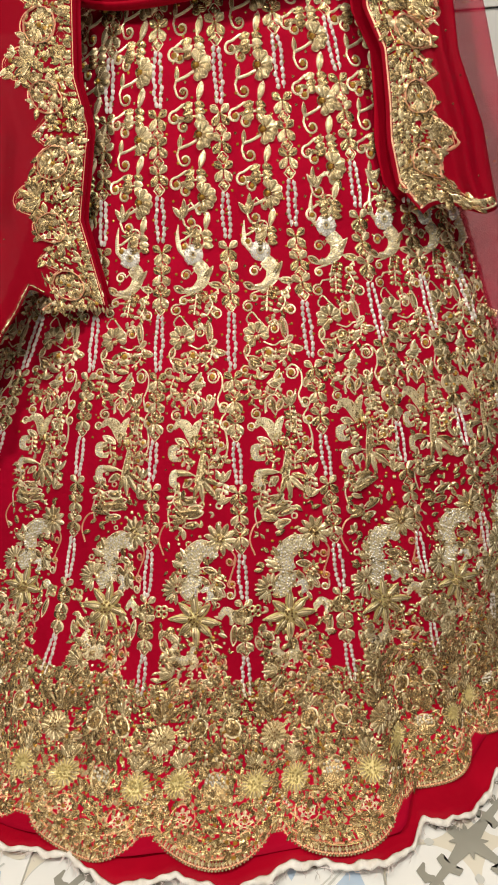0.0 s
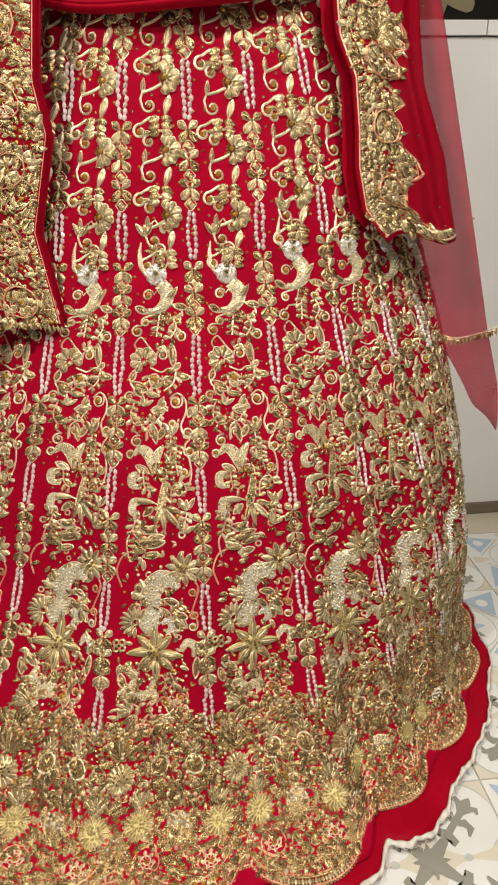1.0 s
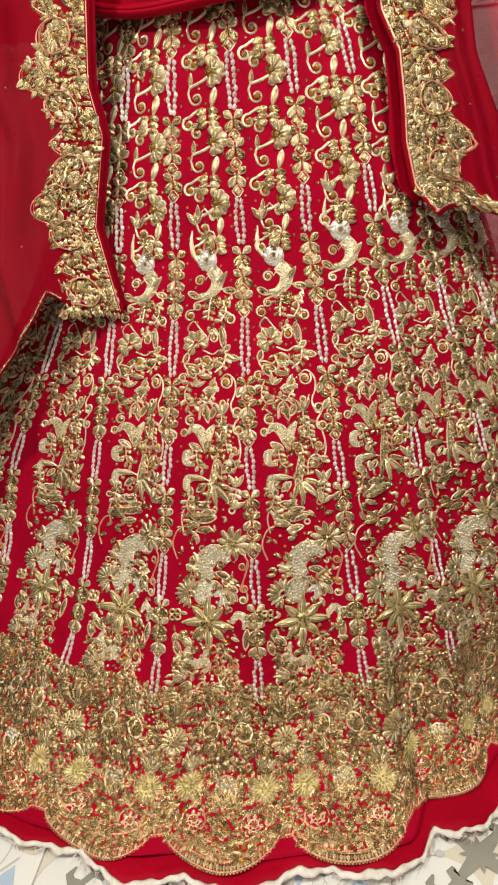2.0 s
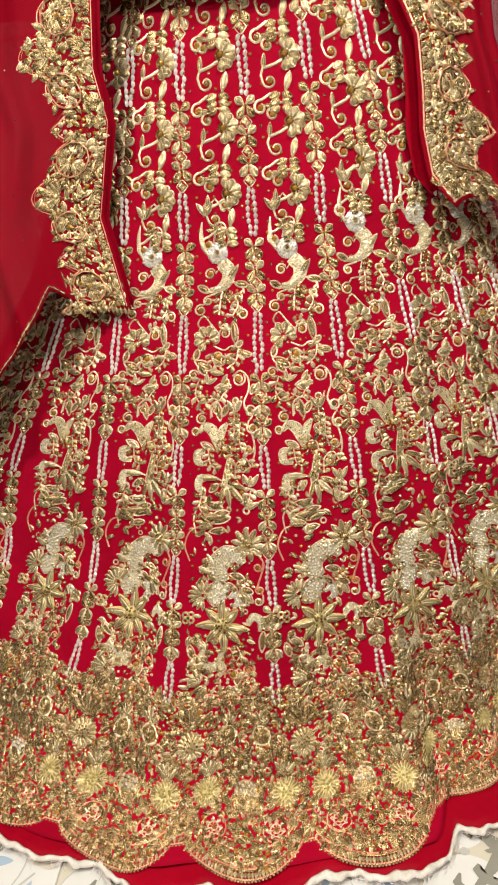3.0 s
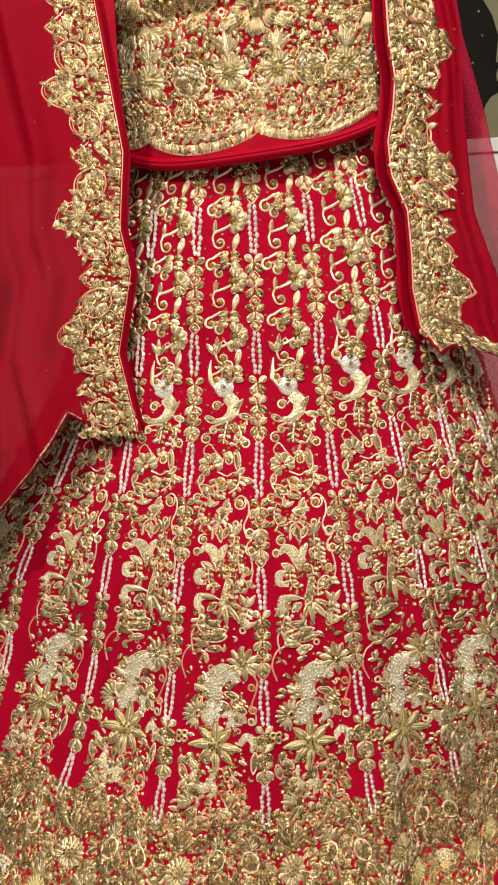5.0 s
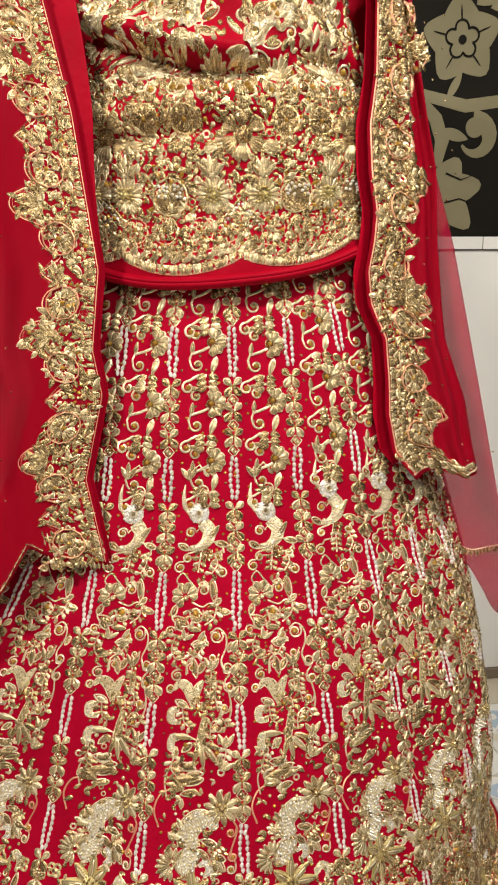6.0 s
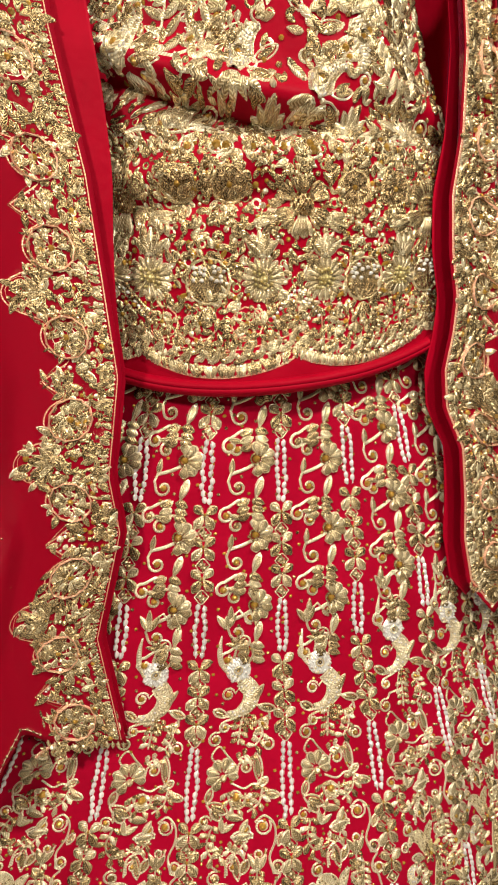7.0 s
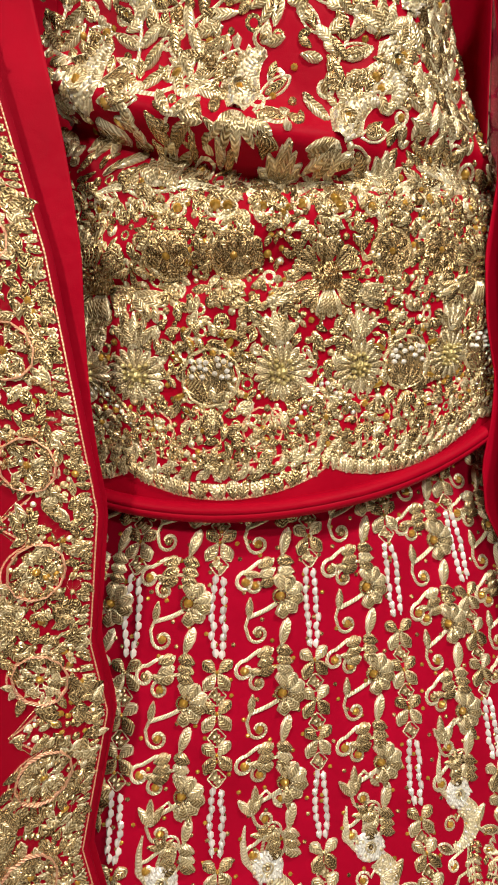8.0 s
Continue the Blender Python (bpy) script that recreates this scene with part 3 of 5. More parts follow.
def lower_layer(u, v):
    p = skirt(u, v)
    p[:, 2] -= 0.006 * smooth(v, V_HEM - 0.25, V_HEM)
    p[:, 2] = np.maximum(p[:, 2], 0.004) + 0.003 * np.sin(9 * u + 3) * smooth(v, V_HEM - 0.1, V_HEM)
    return p


def raw_edge(u):
    n = 0.008 * np.sin(3.1 * u) + 0.006 * np.sin(7.3 * u + 1) + 0.003 * np.sin(23 * u)
    return V_HEM + 0.022 + 0.045 * smooth(u, 2.2, 2.7) - 0.02 * smooth(u, 4.2, 5.2) + n


under = sheet("underlayer", lambda u, w: lower_layer(u, V_HEM - 0.2 + (raw_edge(u) - V_HEM + 0.2) * w),
              np.linspace(-3.9, 6.2, 220), np.linspace(0, 1, 12), 0.0012, RED_SILK, lehenga, "plain red lining layer that trails on the floor")


def raw_strip(u, w):
    torn = 0.002 * np.sin(11 * u) + 0.002 * np.sin(27 * u + 2) + 0.0012 * np.sin(71 * u)
    p = lower_layer(u, raw_edge(u) - 0.004 + (0.013 + torn) * w)
    p[:, 2] = p[:, 2] + 0.003 + 0.0035 * np.sin(np.pi * w) + 0.002 * np.sin(53 * u)
    return p


sheet("raw_hem", raw_strip, np.linspace(-3.8, 6.1, 600), np.linspace(0, 1, 5), 0.002, LINING, lehenga, "frayed white raw cotton edge")
fray = Work()
for _ in range(260):
    x, y = rnd.uniform(-0.8, 0.8), rnd.uniform(0.0, 0.012)
    a = rnd.uniform(20, 160)
    pts = [(x, y)]
    for _ in range(4):
        a += rnd.uniform(-35, 35)
        dx, dy = direction(a)
        pts.append((pts[-1][0] + dx * 0.004, pts[-1][1] + dy * 0.004))
    fray.cord(pts, 0.0005, W)


def raw_line(u, v):
    return lower_layer(u, raw_edge(u) + v) + np.array([0, 0, 0.003])


fray.make("loose_threads", lehenga, raw_line, 1.2, 0.0, "loose white threads", kind="stuff")


def shift_of(u, v):
    """Panels to one side are sewn a little higher."""
    return -0.032 * smooth(u, 1.6, 2.6) * (1 - smooth(v, 0.5, 0.8)) + 0.012 * smooth(u, 2.0, 2.6) * smooth(v, 0.8, 1.0)


PEARLS = [(0.16, 0.236), (0.368, 0.438), (0.554, 0.645), (0.762, 0.829), (0.948, 1.024), (1.123, 1.195)]


def pearl_row(col, v0, v1):
    w = Work()
    long = v1 - v0
    bow = rnd.uniform(0.0044, 0.0052)
    for side in (-1, 1):
        line = lambda t: side * bow * (0.75 + 0.5 * math.sin(math.pi * t))
        w.cord([(line(t / 8), long * t / 8) for t in range(9)], 0.0011, W)
        y = 0.002 + (0.003 if side > 0 else 0)
        while y < long:
            w.leaf(line(y / long) + rnd.uniform(-6e-4, 6e-4), y - 0.0044, 90 + rnd.uniform(-14, 14), 0.0096, 0.0080, W if rnd.random() < 0.8 else S, 0.0056, 1.0)
            y += rnd.uniform(0.0082, 0.0094)
    w.make("pearl_string", lehenga, skirt, col, v0, "double string of small white pearls", turn=rnd.uniform(-2, 2))


def rosette_chain(col, v0, v1):
    w = Work()
    n = max(1, round((v1 - v0) / 0.0350))
    p = (v1 - v0) / n
    for i in range(n):
        y = i * p
        tone = L if rnd.random() < 0.55 else G
        for e in (-1, 1):
            a = rnd.uniform(-5, 5)
            w.leaf(e * 0.0006, y + 0.27 * p, 90 - e * (132 + a), 0.0180, 0.0138, tone, 0.0048, 1.5)
            w.leaf(e * 0.0008, y + 0.25 * p, 90 - e * (33 + a), 0.0215, 0.0142, G if tone == L else L, 0.0046, 1.45)
        w.bead(0, y + 0.26 * p, 0.0024, M if rnd.random() < 0.6 else A, 0.0042)
        k, q = y + 0.84 * p, 0.0092
        w.grid([[(-q, k, 0), (0, k - q, 0)], [(-0.0012, k + 0.001, 0.0030), (0.0012, k - 0.001, 0.0030)], [(0, k + q, 0), (q, k, 0)]], G)
        w.cord([(-q, k), (0, k - q), (q, k), (0, k + q), (-q, k)][:3], 0.0009, L)
        w.cord([(q, k), (0, k + q), (-q, k)], 0.0009, L)
        for c in range(4):
            dx, dy = direction(45 + 90 * c)
            w.bead(dx * 0.0030, k + dy * 0.0030, 0.0018, G if c % 2 else L, 0.0042)
    w.make("rosette_chain", lehenga, skirt, col, v0, "chain of gold hearts and diamonds")


def scroll_unit(w, y):
    """One step of the upper vine, round a shell flower with a large stone."""
    x = 0.008
    petal_mat = L if rnd.random() < 0.85 else G
    for i in range(6):
        a = -96 + 37 * i
        dx, dy = direction(a)
        w.leaf(x + dx * 0.0035, y + dy * 0.0035, a, 0.0150, 0.0128, petal_mat, 0.0058, 1.75)
    w.ring(x - 0.001, y, 0.0058, 0.0024, A, 0.0040)
    w.bead(x - 0.001, y, 0.0044, M, 0.0058)
    w.leaf(x + 0.005, y + 0.0185, 106, 0.0235, 0.0098, L)
    for row in range(3):
        for side in (-1, 1):
            w.leaf(x - 0.007 + side * 0.0012, y + 0.043 + 0.0076 * row, 90 + side * -72, 0.0140, 0.0108, G if rnd.random() < 0.75 else L)
    w.cord([(x - 0.004, y + 0.006), (x - 0.014, y + 0.011), (x - 0.027, y + 0.015)], 0.0021, L)
    w.leaf(x - 0.027, y + 0.015, -84, 0.0165, 0.0070, L)
    w.coil(x - 0.020, y + 0.029, 0.0082, 170, -0.95, [(x - 0.027, y + 0.014), (x - 0.030, y + 0.022)], L, 0.0016)
    w.coil(x - 0.021, y - 0.010, 0.0080, -60, -1.0, [(x - 0.004, y - 0.022), (x - 0.012, y - 0.022)], L, 0.0017)
    w.leaf(x - 0.016, y - 0.018, 190, 0.0150, 0.0066, L)
    w.coil(x - 0.032, y + 0.058, 0.0086, -80, -1.0, [(x - 0.008, y + 0.043), (x - 0.020, y + 0.043)], L, 0.0018)


def small_bird(w, y):
    """The stylised bird between the vines, worked in silver beads."""
    w.pad(0.000, y - 0.006, 0.0145, S, 0.0036)
    for p, q in scatter(160, -0.014, 0.014, y - 0.020, y + 0.008, 0.0032, lambda p, q: 4e-5 < p * p + (q - y + 0.006) ** 2 < 1.9e-4):
        w.bead(p, q, 0.0019, rnd.choice((S, S, S, L)), 0.0056)
    w.ring(0.000, y - 0.006, 0.0046, 0.004, L, 0.0062)
    w.bead(0.000, y - 0.006, 0.0030, A, 0.0068)
    w.beaded([(0.004, y + 0.006), (0.013, y + 0.018), (0.010, y + 0.032), (-0.002, y + 0.041), (-0.014, y + 0.040)], [0.016, 0.018, 0.015, 0.009, 0.003], L, (S, L, L), 0.0016, 0.0032)
    w.ribbon([(-0.016, y - 0.048), (-0.019, y - 0.032), (-0.018, y - 0.016), (-0.011, y - 0.002)], [0.002, 0.006, 0.007, 0.003], L, 0.0028)
    w.cord([(-0.004, y - 0.020), (0.002, y - 0.036), (0.013, y - 0.036), (0.017, y - 0.022), (0.011, y - 0.012)], 0.0017, L)
    w.leaf(0.004, y - 0.018, -60, 0.016, 0.0075, L)
    w.leaf(0.012, y + 0.030, -50, 0.024, 0.0100, L)
    for i in range(5):
        w.leaf(0.000, y - 0.034, -165 + 42 * i, 0.013, 0.0055, G)
    w.coil(0.008, y - 0.036, 0.0105, 180, 0.75, [], L, 0.0013, False)
    w.coil(-0.012, y + 0.020, 0.0075, 0, -1.3, [(0.008, y + 0.024), (0.0, y + 0.015)])
    w.tulip(-0.010, y - 0.055, -90, 0.020, L)
    w.coil(0.016, y - 0.064, 0.007, 90, 1.2, [(-0.006, y - 0.066), (0.004, y - 0.074)])
    w.leaf(0.020, y - 0.066, 75, 0.016, 0.006, G)
    w.cord([(0.010, y + 0.030), (0.000, y + 0.042), (-0.014, y + 0.044), (-0.026, y + 0.036)], 0.0016, L)
    w.outline(-0.014, y + 0.044, 215, 0.018, 0.008)
    w.cord([(0.004, y + 0.038), (0.018, y + 0.034), (0.030, y + 0.040), (0.032, y + 0.050)], 0.0016, L)
    w.outline(0.020, y + 0.035, 15, 0.019, 0.008)
    w.coil(-0.017, y + 0.055, 0.0062, -90, -1.2, [(-0.004, y + 0.046)])
    w.coil(0.024, y + 0.054, 0.0058, -60, 1.2, [(0.030, y + 0.046)])
    w.cluster(0.012, y + 0.044, 110, 3, 0.0088, A)
    w.cord([(0.004, y + 0.044), (0.000, y + 0.056), (-0.004, y + 0.070)], 0.0011, L)


def leaf_vine(w, y):
    """From the bird down to the large flowers; y is where the half flower sits."""
    # curls under the bird's tail
    w.curls([(0.002, y - 0.058), (0.000, y - 0.044), (-0.002, y - 0.030)], 0.0078)
    w.curls([(0.020, y - 0.056), (0.024, y - 0.042), (0.016, y - 0.028)], 0.0078)
    w.coil(-0.026, y - 0.038, 0.0080, -60, -1.3, [(-0.006, y - 0.050), (-0.018, y - 0.050)], L, 0.0014)
    w.coil(0.030, y - 0.030, 0.0075, 200, 1.3, [(0.014, y - 0.040)], L, 0.0014)
    # curls between the leaves
    w.coil(0.006, y + 0.058, 0.0070, 90, 1.3, [(0.014, y + 0.066)], L, 0.0013)
    w.coil(-0.038, y + 0.046, 0.0066, 0, -1.2, [(-0.028, y + 0.040)], L, 0.0013)
    w.coil(-0.008, y + 0.096, 0.0066, 180, 1.2, [(-0.014, y + 0.104)], L, 0.0013)
    w.curls([(0.004, y + 0.072), (-0.004, y + 0.082), (-0.016, y + 0.076)], 0.0072)
    w.curls([(0.026, y + 0.110), (0.024, y + 0.130), (0.028, y + 0.150)], 0.0072)
    w.coil(0.020, y + 0.082, 0.0060, 0, 1.2, [(0.028, y + 0.076)], L, 0.0013)
    w.outline(0.040, y + 0.074, -70, 0.014, 0.0070, L, G)
    w.outline(-0.030, y + 0.012, 110, 0.016, 0.0075, L, G)
    for i in range(7):
        a = 120 + 42 * i
        dx, dy = direction(a)
        w.leaf(-0.019 + dx * 0.003, y + dy * 0.003, a, 0.0150, 0.0120, L, 0.0038, 1.75)
    w.bead(-0.018, y + 0.004, 0.0042, G, 0.0055)
    w.cord([(-0.020, y - 0.008), (-0.030, y - 0.020), (-0.022, y - 0.030), (-0.014, y - 0.020), (-0.006, y - 0.010)], 0.0013, L)
    w.coil(0.006, y - 0.006, 0.0078, 200, 1.2, [(-0.004, y + 0.004)], L, 0.0014)
    w.curls([(-0.002, y - 0.014), (0.008, y - 0.018), (0.013, y - 0.010)], 0.0075)
    w.outline(0.021, y + 0.010, -96, 0.032, 0.0090, L, L)
    w.cord([(-0.010, y + 0.010), (0.004, y + 0.016), (0.014, y + 0.011), (0.026, y + 0.012)], 0.0013, L)
    # ring of small curls with its leaves
    w.coil(-0.004, y + 0.025, 0.0100, 20, 1.25, [], L, 0.0014)
    w.curls([(-0.014, y + 0.020), (-0.008, y + 0.036), (0.004, y + 0.034), (0.006, y + 0.020)], 0.0080)
    w.outline(0.022, y + 0.020, 8, 0.020, 0.0080, L, G)
    w.outline(0.018, y + 0.014, -40, 0.015, 0.0070, L, G)
    w.curls([(0.024, y + 0.014), (0.020, y + 0.030), (0.008, y + 0.040)], 0.0085)
    w.outline(-0.036, y + 0.028, 30, 0.026, 0.0110, L, A)
    w.outline(-0.020, y + 0.048, -130, 0.018, 0.0085, L, G)
    w.leaf(-0.016, y + 0.044, 10, 0.020, 0.0090, L)
    w.tulip(-0.020, y + 0.060, -60, 0.016, L)
    w.outline(-0.010, y + 0.066, -8, 0.024, 0.0095, L, L)
    w.leaf(0.000, y + 0.062, -60, 0.017, 0.0080, L)
    w.outline(0.008, y + 0.070, -170, 0.016, 0.0075, L, G)
    w.curls([(-0.030, y + 0.052), (-0.036, y + 0.070), (-0.030, y + 0.084), (-0.018, y + 0.084)], 0.0088)
    # long scrolling cord
    w.cord([(0.016, y + 0.050), (0.026, y + 0.043), (0.036, y + 0.052), (0.037, y + 0.068), (0.031, y + 0.084), (0.034, y + 0.096), (0.042, y + 0.102),
            (0.036, y + 0.112), (0.042, y + 0.128), (0.045, y + 0.148), (0.041, y + 0.166)], 0.0014, L)
    w.coil(0.024, y + 0.054, 0.0092, -40, 1.35, [(0.034, y + 0.050)], L, 0.0014)
    w.coil(0.039, y + 0.094, 0.0076, 120, -1.35, [(0.031, y + 0.086)], L, 0.0014)
    w.coil(0.042, y + 0.118, 0.0072, 180, -1.3, [(0.035, y + 0.112)], L, 0.0014)
    w.coil(0.036, y + 0.146, 0.0070, 0, 1.3, [(0.045, y + 0.140)], L, 0.0014)
    w.tulip(0.018, y + 0.098, -90, 0.019, L)
    w.tulip(0.017, y + 0.116, -90, 0.014, G)
    w.tulip(0.017, y + 0.134, -90, 0.015, L)
    w.curls([(0.018, y + 0.098), (0.017, y + 0.134)], 0.0070)
    w.coil(-0.028, y + 0.106, 0.0080, -60, -1.3, [(-0.032, y + 0.092)], L, 0.0014)
    w.coil(-0.036, y + 0.122, 0.0060, 90, 1.2, [(-0.026, y + 0.116)], L, 0.0013)
    w.cord([(-0.016, y + 0.106), (-0.014, y + 0.088), (-0.002, y + 0.082), (0.006, y + 0.090)], 0.0014, L)
    w.outline(-0.002, y + 0.110, -100, 0.026, 0.0085, L, G)
    w.outline(0.000, y + 0.104, -60, 0.018, 0.0080, L, A)
    # open plume over the trunk
    w.beaded([(-0.032, y + 0.124), (-0.024, y + 0.117), (-0.014, y + 0.122), (-0.008, y + 0.136), (-0.006, y + 0.148)], [0.003, 0.010, 0.014, 0.012, 0.004], L, (L, L, G), 0.0013)
    w.beaded([(0.008, y + 0.112), (0.002, y + 0.120), (-0.004, y + 0.132), (-0.008, y + 0.142)], [0.002, 0.009, 0.012, 0.006], L, (L, L, G), 0.0013)
    w.outline(-0.030, y + 0.138, 30, 0.020, 0.0085, L, L)
    w.flower(0.001, y + 0.149, 0.0115, 7, A, M, 1.1)
    w.curls([(-0.008, y + 0.142), (0.010, y + 0.142), (0.014, y + 0.156)], 0.0080, (A, G, Y))
    w.beaded([(-0.022, y + 0.168), (-0.034, y + 0.164), (-0.034, y + 0.152), (-0.024, y + 0.150)], [0.003, 0.009, 0.010, 0.004], L, (L, S), 0.0013)
    w.curls([(-0.020, y + 0.146), (-0.018, y + 0.166), (-0.010, y + 0.174)], 0.0080)
    w.leaf(-0.032, y + 0.184, 8, 0.028, 0.0095, L)
    w.cord([(-0.030, y + 0.192), (-0.014, y + 0.186), (0.000, y + 0.190)], 0.0013, L)
    w.beaded([(-0.018, y + 0.186), (-0.032, y + 0.186), (-0.034, y + 0.200), (-0.026, y + 0.203)], [0.003, 0.009, 0.009, 0.003], L, (L, S), 0.0013)
    w.outline(-0.020, y + 0.206, -40, 0.018, 0.0080, L, G)
    w.outline(-0.030, y + 0.214, -80, 0.014, 0.0070, L, A)
    # trunk, beaded, with the leaves at its foot
    w.beaded([(0.011, y + 0.158), (0.008, y + 0.176), (0.004, y + 0.194), (0.002, y + 0.210)], [0.006, 0.010, 0.009, 0.005], G, (G, L, A), 0.0013)
    w.leaf(0.004, y + 0.194, 108, 0.028, 0.0085, G)
    w.leaf(0.006, y + 0.196, 82, 0.030, 0.0090, L)
    w.leaf(0.008, y + 0.194, 48, 0.034, 0.0100, L)
    w.leaf(0.012, y + 0.192, 18, 0.022, 0.0090, G)
    w.curls([(0.018, y + 0.186), (0.020, y + 0.166), (0.032, y + 0.158), (0.040, y + 0.170)], 0.0085)
    w.coil(0.028, y + 0.172, 0.0068, 200, 1.2, [], L, 0.0013)
    w.tulip(0.039, y + 0.196, -90, 0.020, L)
    w.curls([(0.040, y + 0.198), (0.036, y + 0.216)], 0.0085)
    w.tulip(0.033, y + 0.226, -60, 0.020, L)
    # leaves that reach down to the sunflower
    w.curls([(-0.030, y + 0.210), (-0.034, y + 0.226), (-0.026, y + 0.238)], 0.0085)
    w.outline(-0.026, y + 0.222, 12, 0.026, 0.0100, L, A)
    w.outline(-0.020, y + 0.230, -28, 0.022, 0.0090, L, G)
    w.leaf(-0.032, y + 0.242, -8, 0.036, 0.0100, G)
    w.leaf(-0.034, y + 0.246, 30, 0.020, 0.0080, L)
    w.outline(0.010, y + 0.232, 170, 0.024, 0.0085, L, G)
    w.cord([(-0.034, y + 0.222), (-0.042, y + 0.240), (-0.040, y + 0.262)], 0.0013, L)


def sunflower(w, y):
    """The pointed sunflower with its beaded heart; y is just above it."""
    x, y = 0.038, y + 0.014
    w.pad(x, y, 0.015, G, 0.0026)
    w.flower(x, y, 0.0235, 10, L, A, 1.12, 8)
    w.flower(x, y, 0.0150, 9, G, A, 1.0, 24)
    for a, b in scatter(70, x - 0.008, x + 0.008, y - 0.008, y + 0.008, 0.0036, lambda p, q: (p - x) ** 2 + (q - y) ** 2 < 6.5e-5):
        w.bead(a, b, 0.0020, rnd.choice((A, G, Y)), 0.0070)
    w.spray(-0.012, y - 0.022, 200, 3, 0.026, 0.0095, G, 60)
    w.outline(-0.014, y - 0.026, -20, 0.030, 0.0095, L, G)
    w.outline(-0.018, y - 0.014, -8, 0.024, 0.0085, L, A)
    w.cord([(-0.046, y + 0.026), (-0.052, y + 0.004), (-0.044, y - 0.016), (-0.030, y - 0.022)], 0.0014, C)


def silver_bird(w, y):
    """The large bird, thick with silver beads: a bent head, a waist and a full tail."""
    w.beaded([(0.031, y + 0.041), (0.022, y + 0.031), (0.010, y + 0.031), (-0.004, y + 0.042), (-0.006, y + 0.056), (0.001, y + 0.070)],
             [0.008, 0.020, 0.027, 0.028, 0.025, 0.019], L, (S, S, S, S, L), 0.0021, 0.0034)
    w.beaded([(0.004, y + 0.068), (-0.004, y + 0.080), (-0.010, y + 0.092), (-0.006, y + 0.104)], [0.016, 0.027, 0.030, 0.016], L, (S, S, L, S), 0.0021, 0.0030)
    w.outline(0.010, y + 0.058, 10, 0.022, 0.0095, L, G)
    w.outline(0.006, y + 0.070, 40, 0.020, 0.0085, L, A)
    w.curls([(-0.020, y + 0.068), (-0.022, y + 0.054), (-0.016, y + 0.040)], 0.0085)
    w.leaf(0.014, y + 0.042, 60, 0.013, 0.0070, A, 0.0075)
    w.leaf(-0.004, y + 0.068, 20, 0.011, 0.0060, A, 0.0072)
    w.leaf(-0.014, y + 0.058, 205, 0.022, 0.0095, L)
    w.leaf(-0.012, y + 0.048, 240, 0.020, 0.0085, L)
    w.beaded([(0.008, y + 0.092), (0.018, y + 0.086), (0.022, y + 0.096), (0.014, y + 0.104)], [0.003, 0.010, 0.010, 0.003], S, (S, L), 0.0014)


def shell(w, y):
    """The shell and the sprigs beside the bird."""
    for i in range(11):
        a = 96 + 21 * i
        dx, dy = direction(a)
        w.leaf(-0.028 + dx * 0.005, y + 0.090 + dy * 0.005, a, 0.0170, 0.0062, L, 0.0042, 1.5)
    w.ring(-0.028, y + 0.090, 0.0046, 0.004, G, 0.005)
    w.cluster(0.022, y + 0.074, -35, 4, 0.0088, G)
    for i, (a, q) in enumerate(((20, 0.018), (52, 0.026), (80, 0.024))):
        w.outline(0.026, y + 0.076, a, q, 0.0095, L, (A, L, G)[i])
    w.cord([(0.052, y + 0.030), (0.058, y + 0.042), (0.054, y + 0.058), (0.050, y + 0.072), (0.056, y + 0.086)], 0.0014, C)
    w.coil(0.050, y + 0.046, 0.0062, 0, 1.2, [(0.057, y + 0.040)], C, 0.0014)
    w.coil(0.052, y + 0.078, 0.0060, 180, -1.2, [(0.051, y + 0.068)], C, 0.0014)
    w.coil(0.050, y + 0.094, 0.0062, 0, 1.2, [(0.056, y + 0.086)], L, 0.0014)


def star_flower(w, y):
    """The eight-petalled flower below them."""
    fy = y + 0.132
    w.pad(-0.002, fy, 0.014, Y, 0.0040)
    for i in range(8):
        a = 90 + 45 * i + rnd.uniform(-4, 4)
        dx, dy = direction(a)
        q = 0.034 if i % 2 == 0 else 0.029
        w.leaf(-0.002 + dx * 0.005, fy + dy * 0.005, a, q, 0.0138, Y, 0.0052, 0.72)
        w.leaf(-0.002 + dx * 0.008, fy + dy * 0.008, a, q * 0.66, 0.0055, L, 0.0072, 0.8)
    for x, yy in scatter(90, -0.012, 0.008, fy - 0.010, fy + 0.010, 0.0040, lambda a, b: (a + 0.002) ** 2 + (b - fy) ** 2 < 9e-5):
        w.bead(x, yy, 0.0022, rnd.choice((A, A, G)), 0.0085)
    w.beaded([(0.034, fy - 0.004), (0.042, fy - 0.016), (0.052, fy - 0.010), (0.050, fy + 0.004)], [0.004, 0.010, 0.010, 0.003], L, (L, S), 0.0014)
    for x, yy in ((-0.050, fy - 0.012), (0.060, fy - 0.008)):
        for a in (0, 90, 180, 270):
            dx, dy = direction(a + 45)
            w.ring(x + dx * 0.0055, yy + dy * 0.0055, 0.0036, 0.0036, G, 0.0040)
        w.bead(x, yy, 0.0026, A, 0.0050)
    w.outline(-0.046, fy + 0.016, 40, 0.026, 0.0100, L, L)
    w.outline(-0.050, fy + 0.024, 75, 0.022, 0.0090, L, G)
    w.outline(0.052, fy + 0.034, -84, 0.030, 0.0090, L, G)


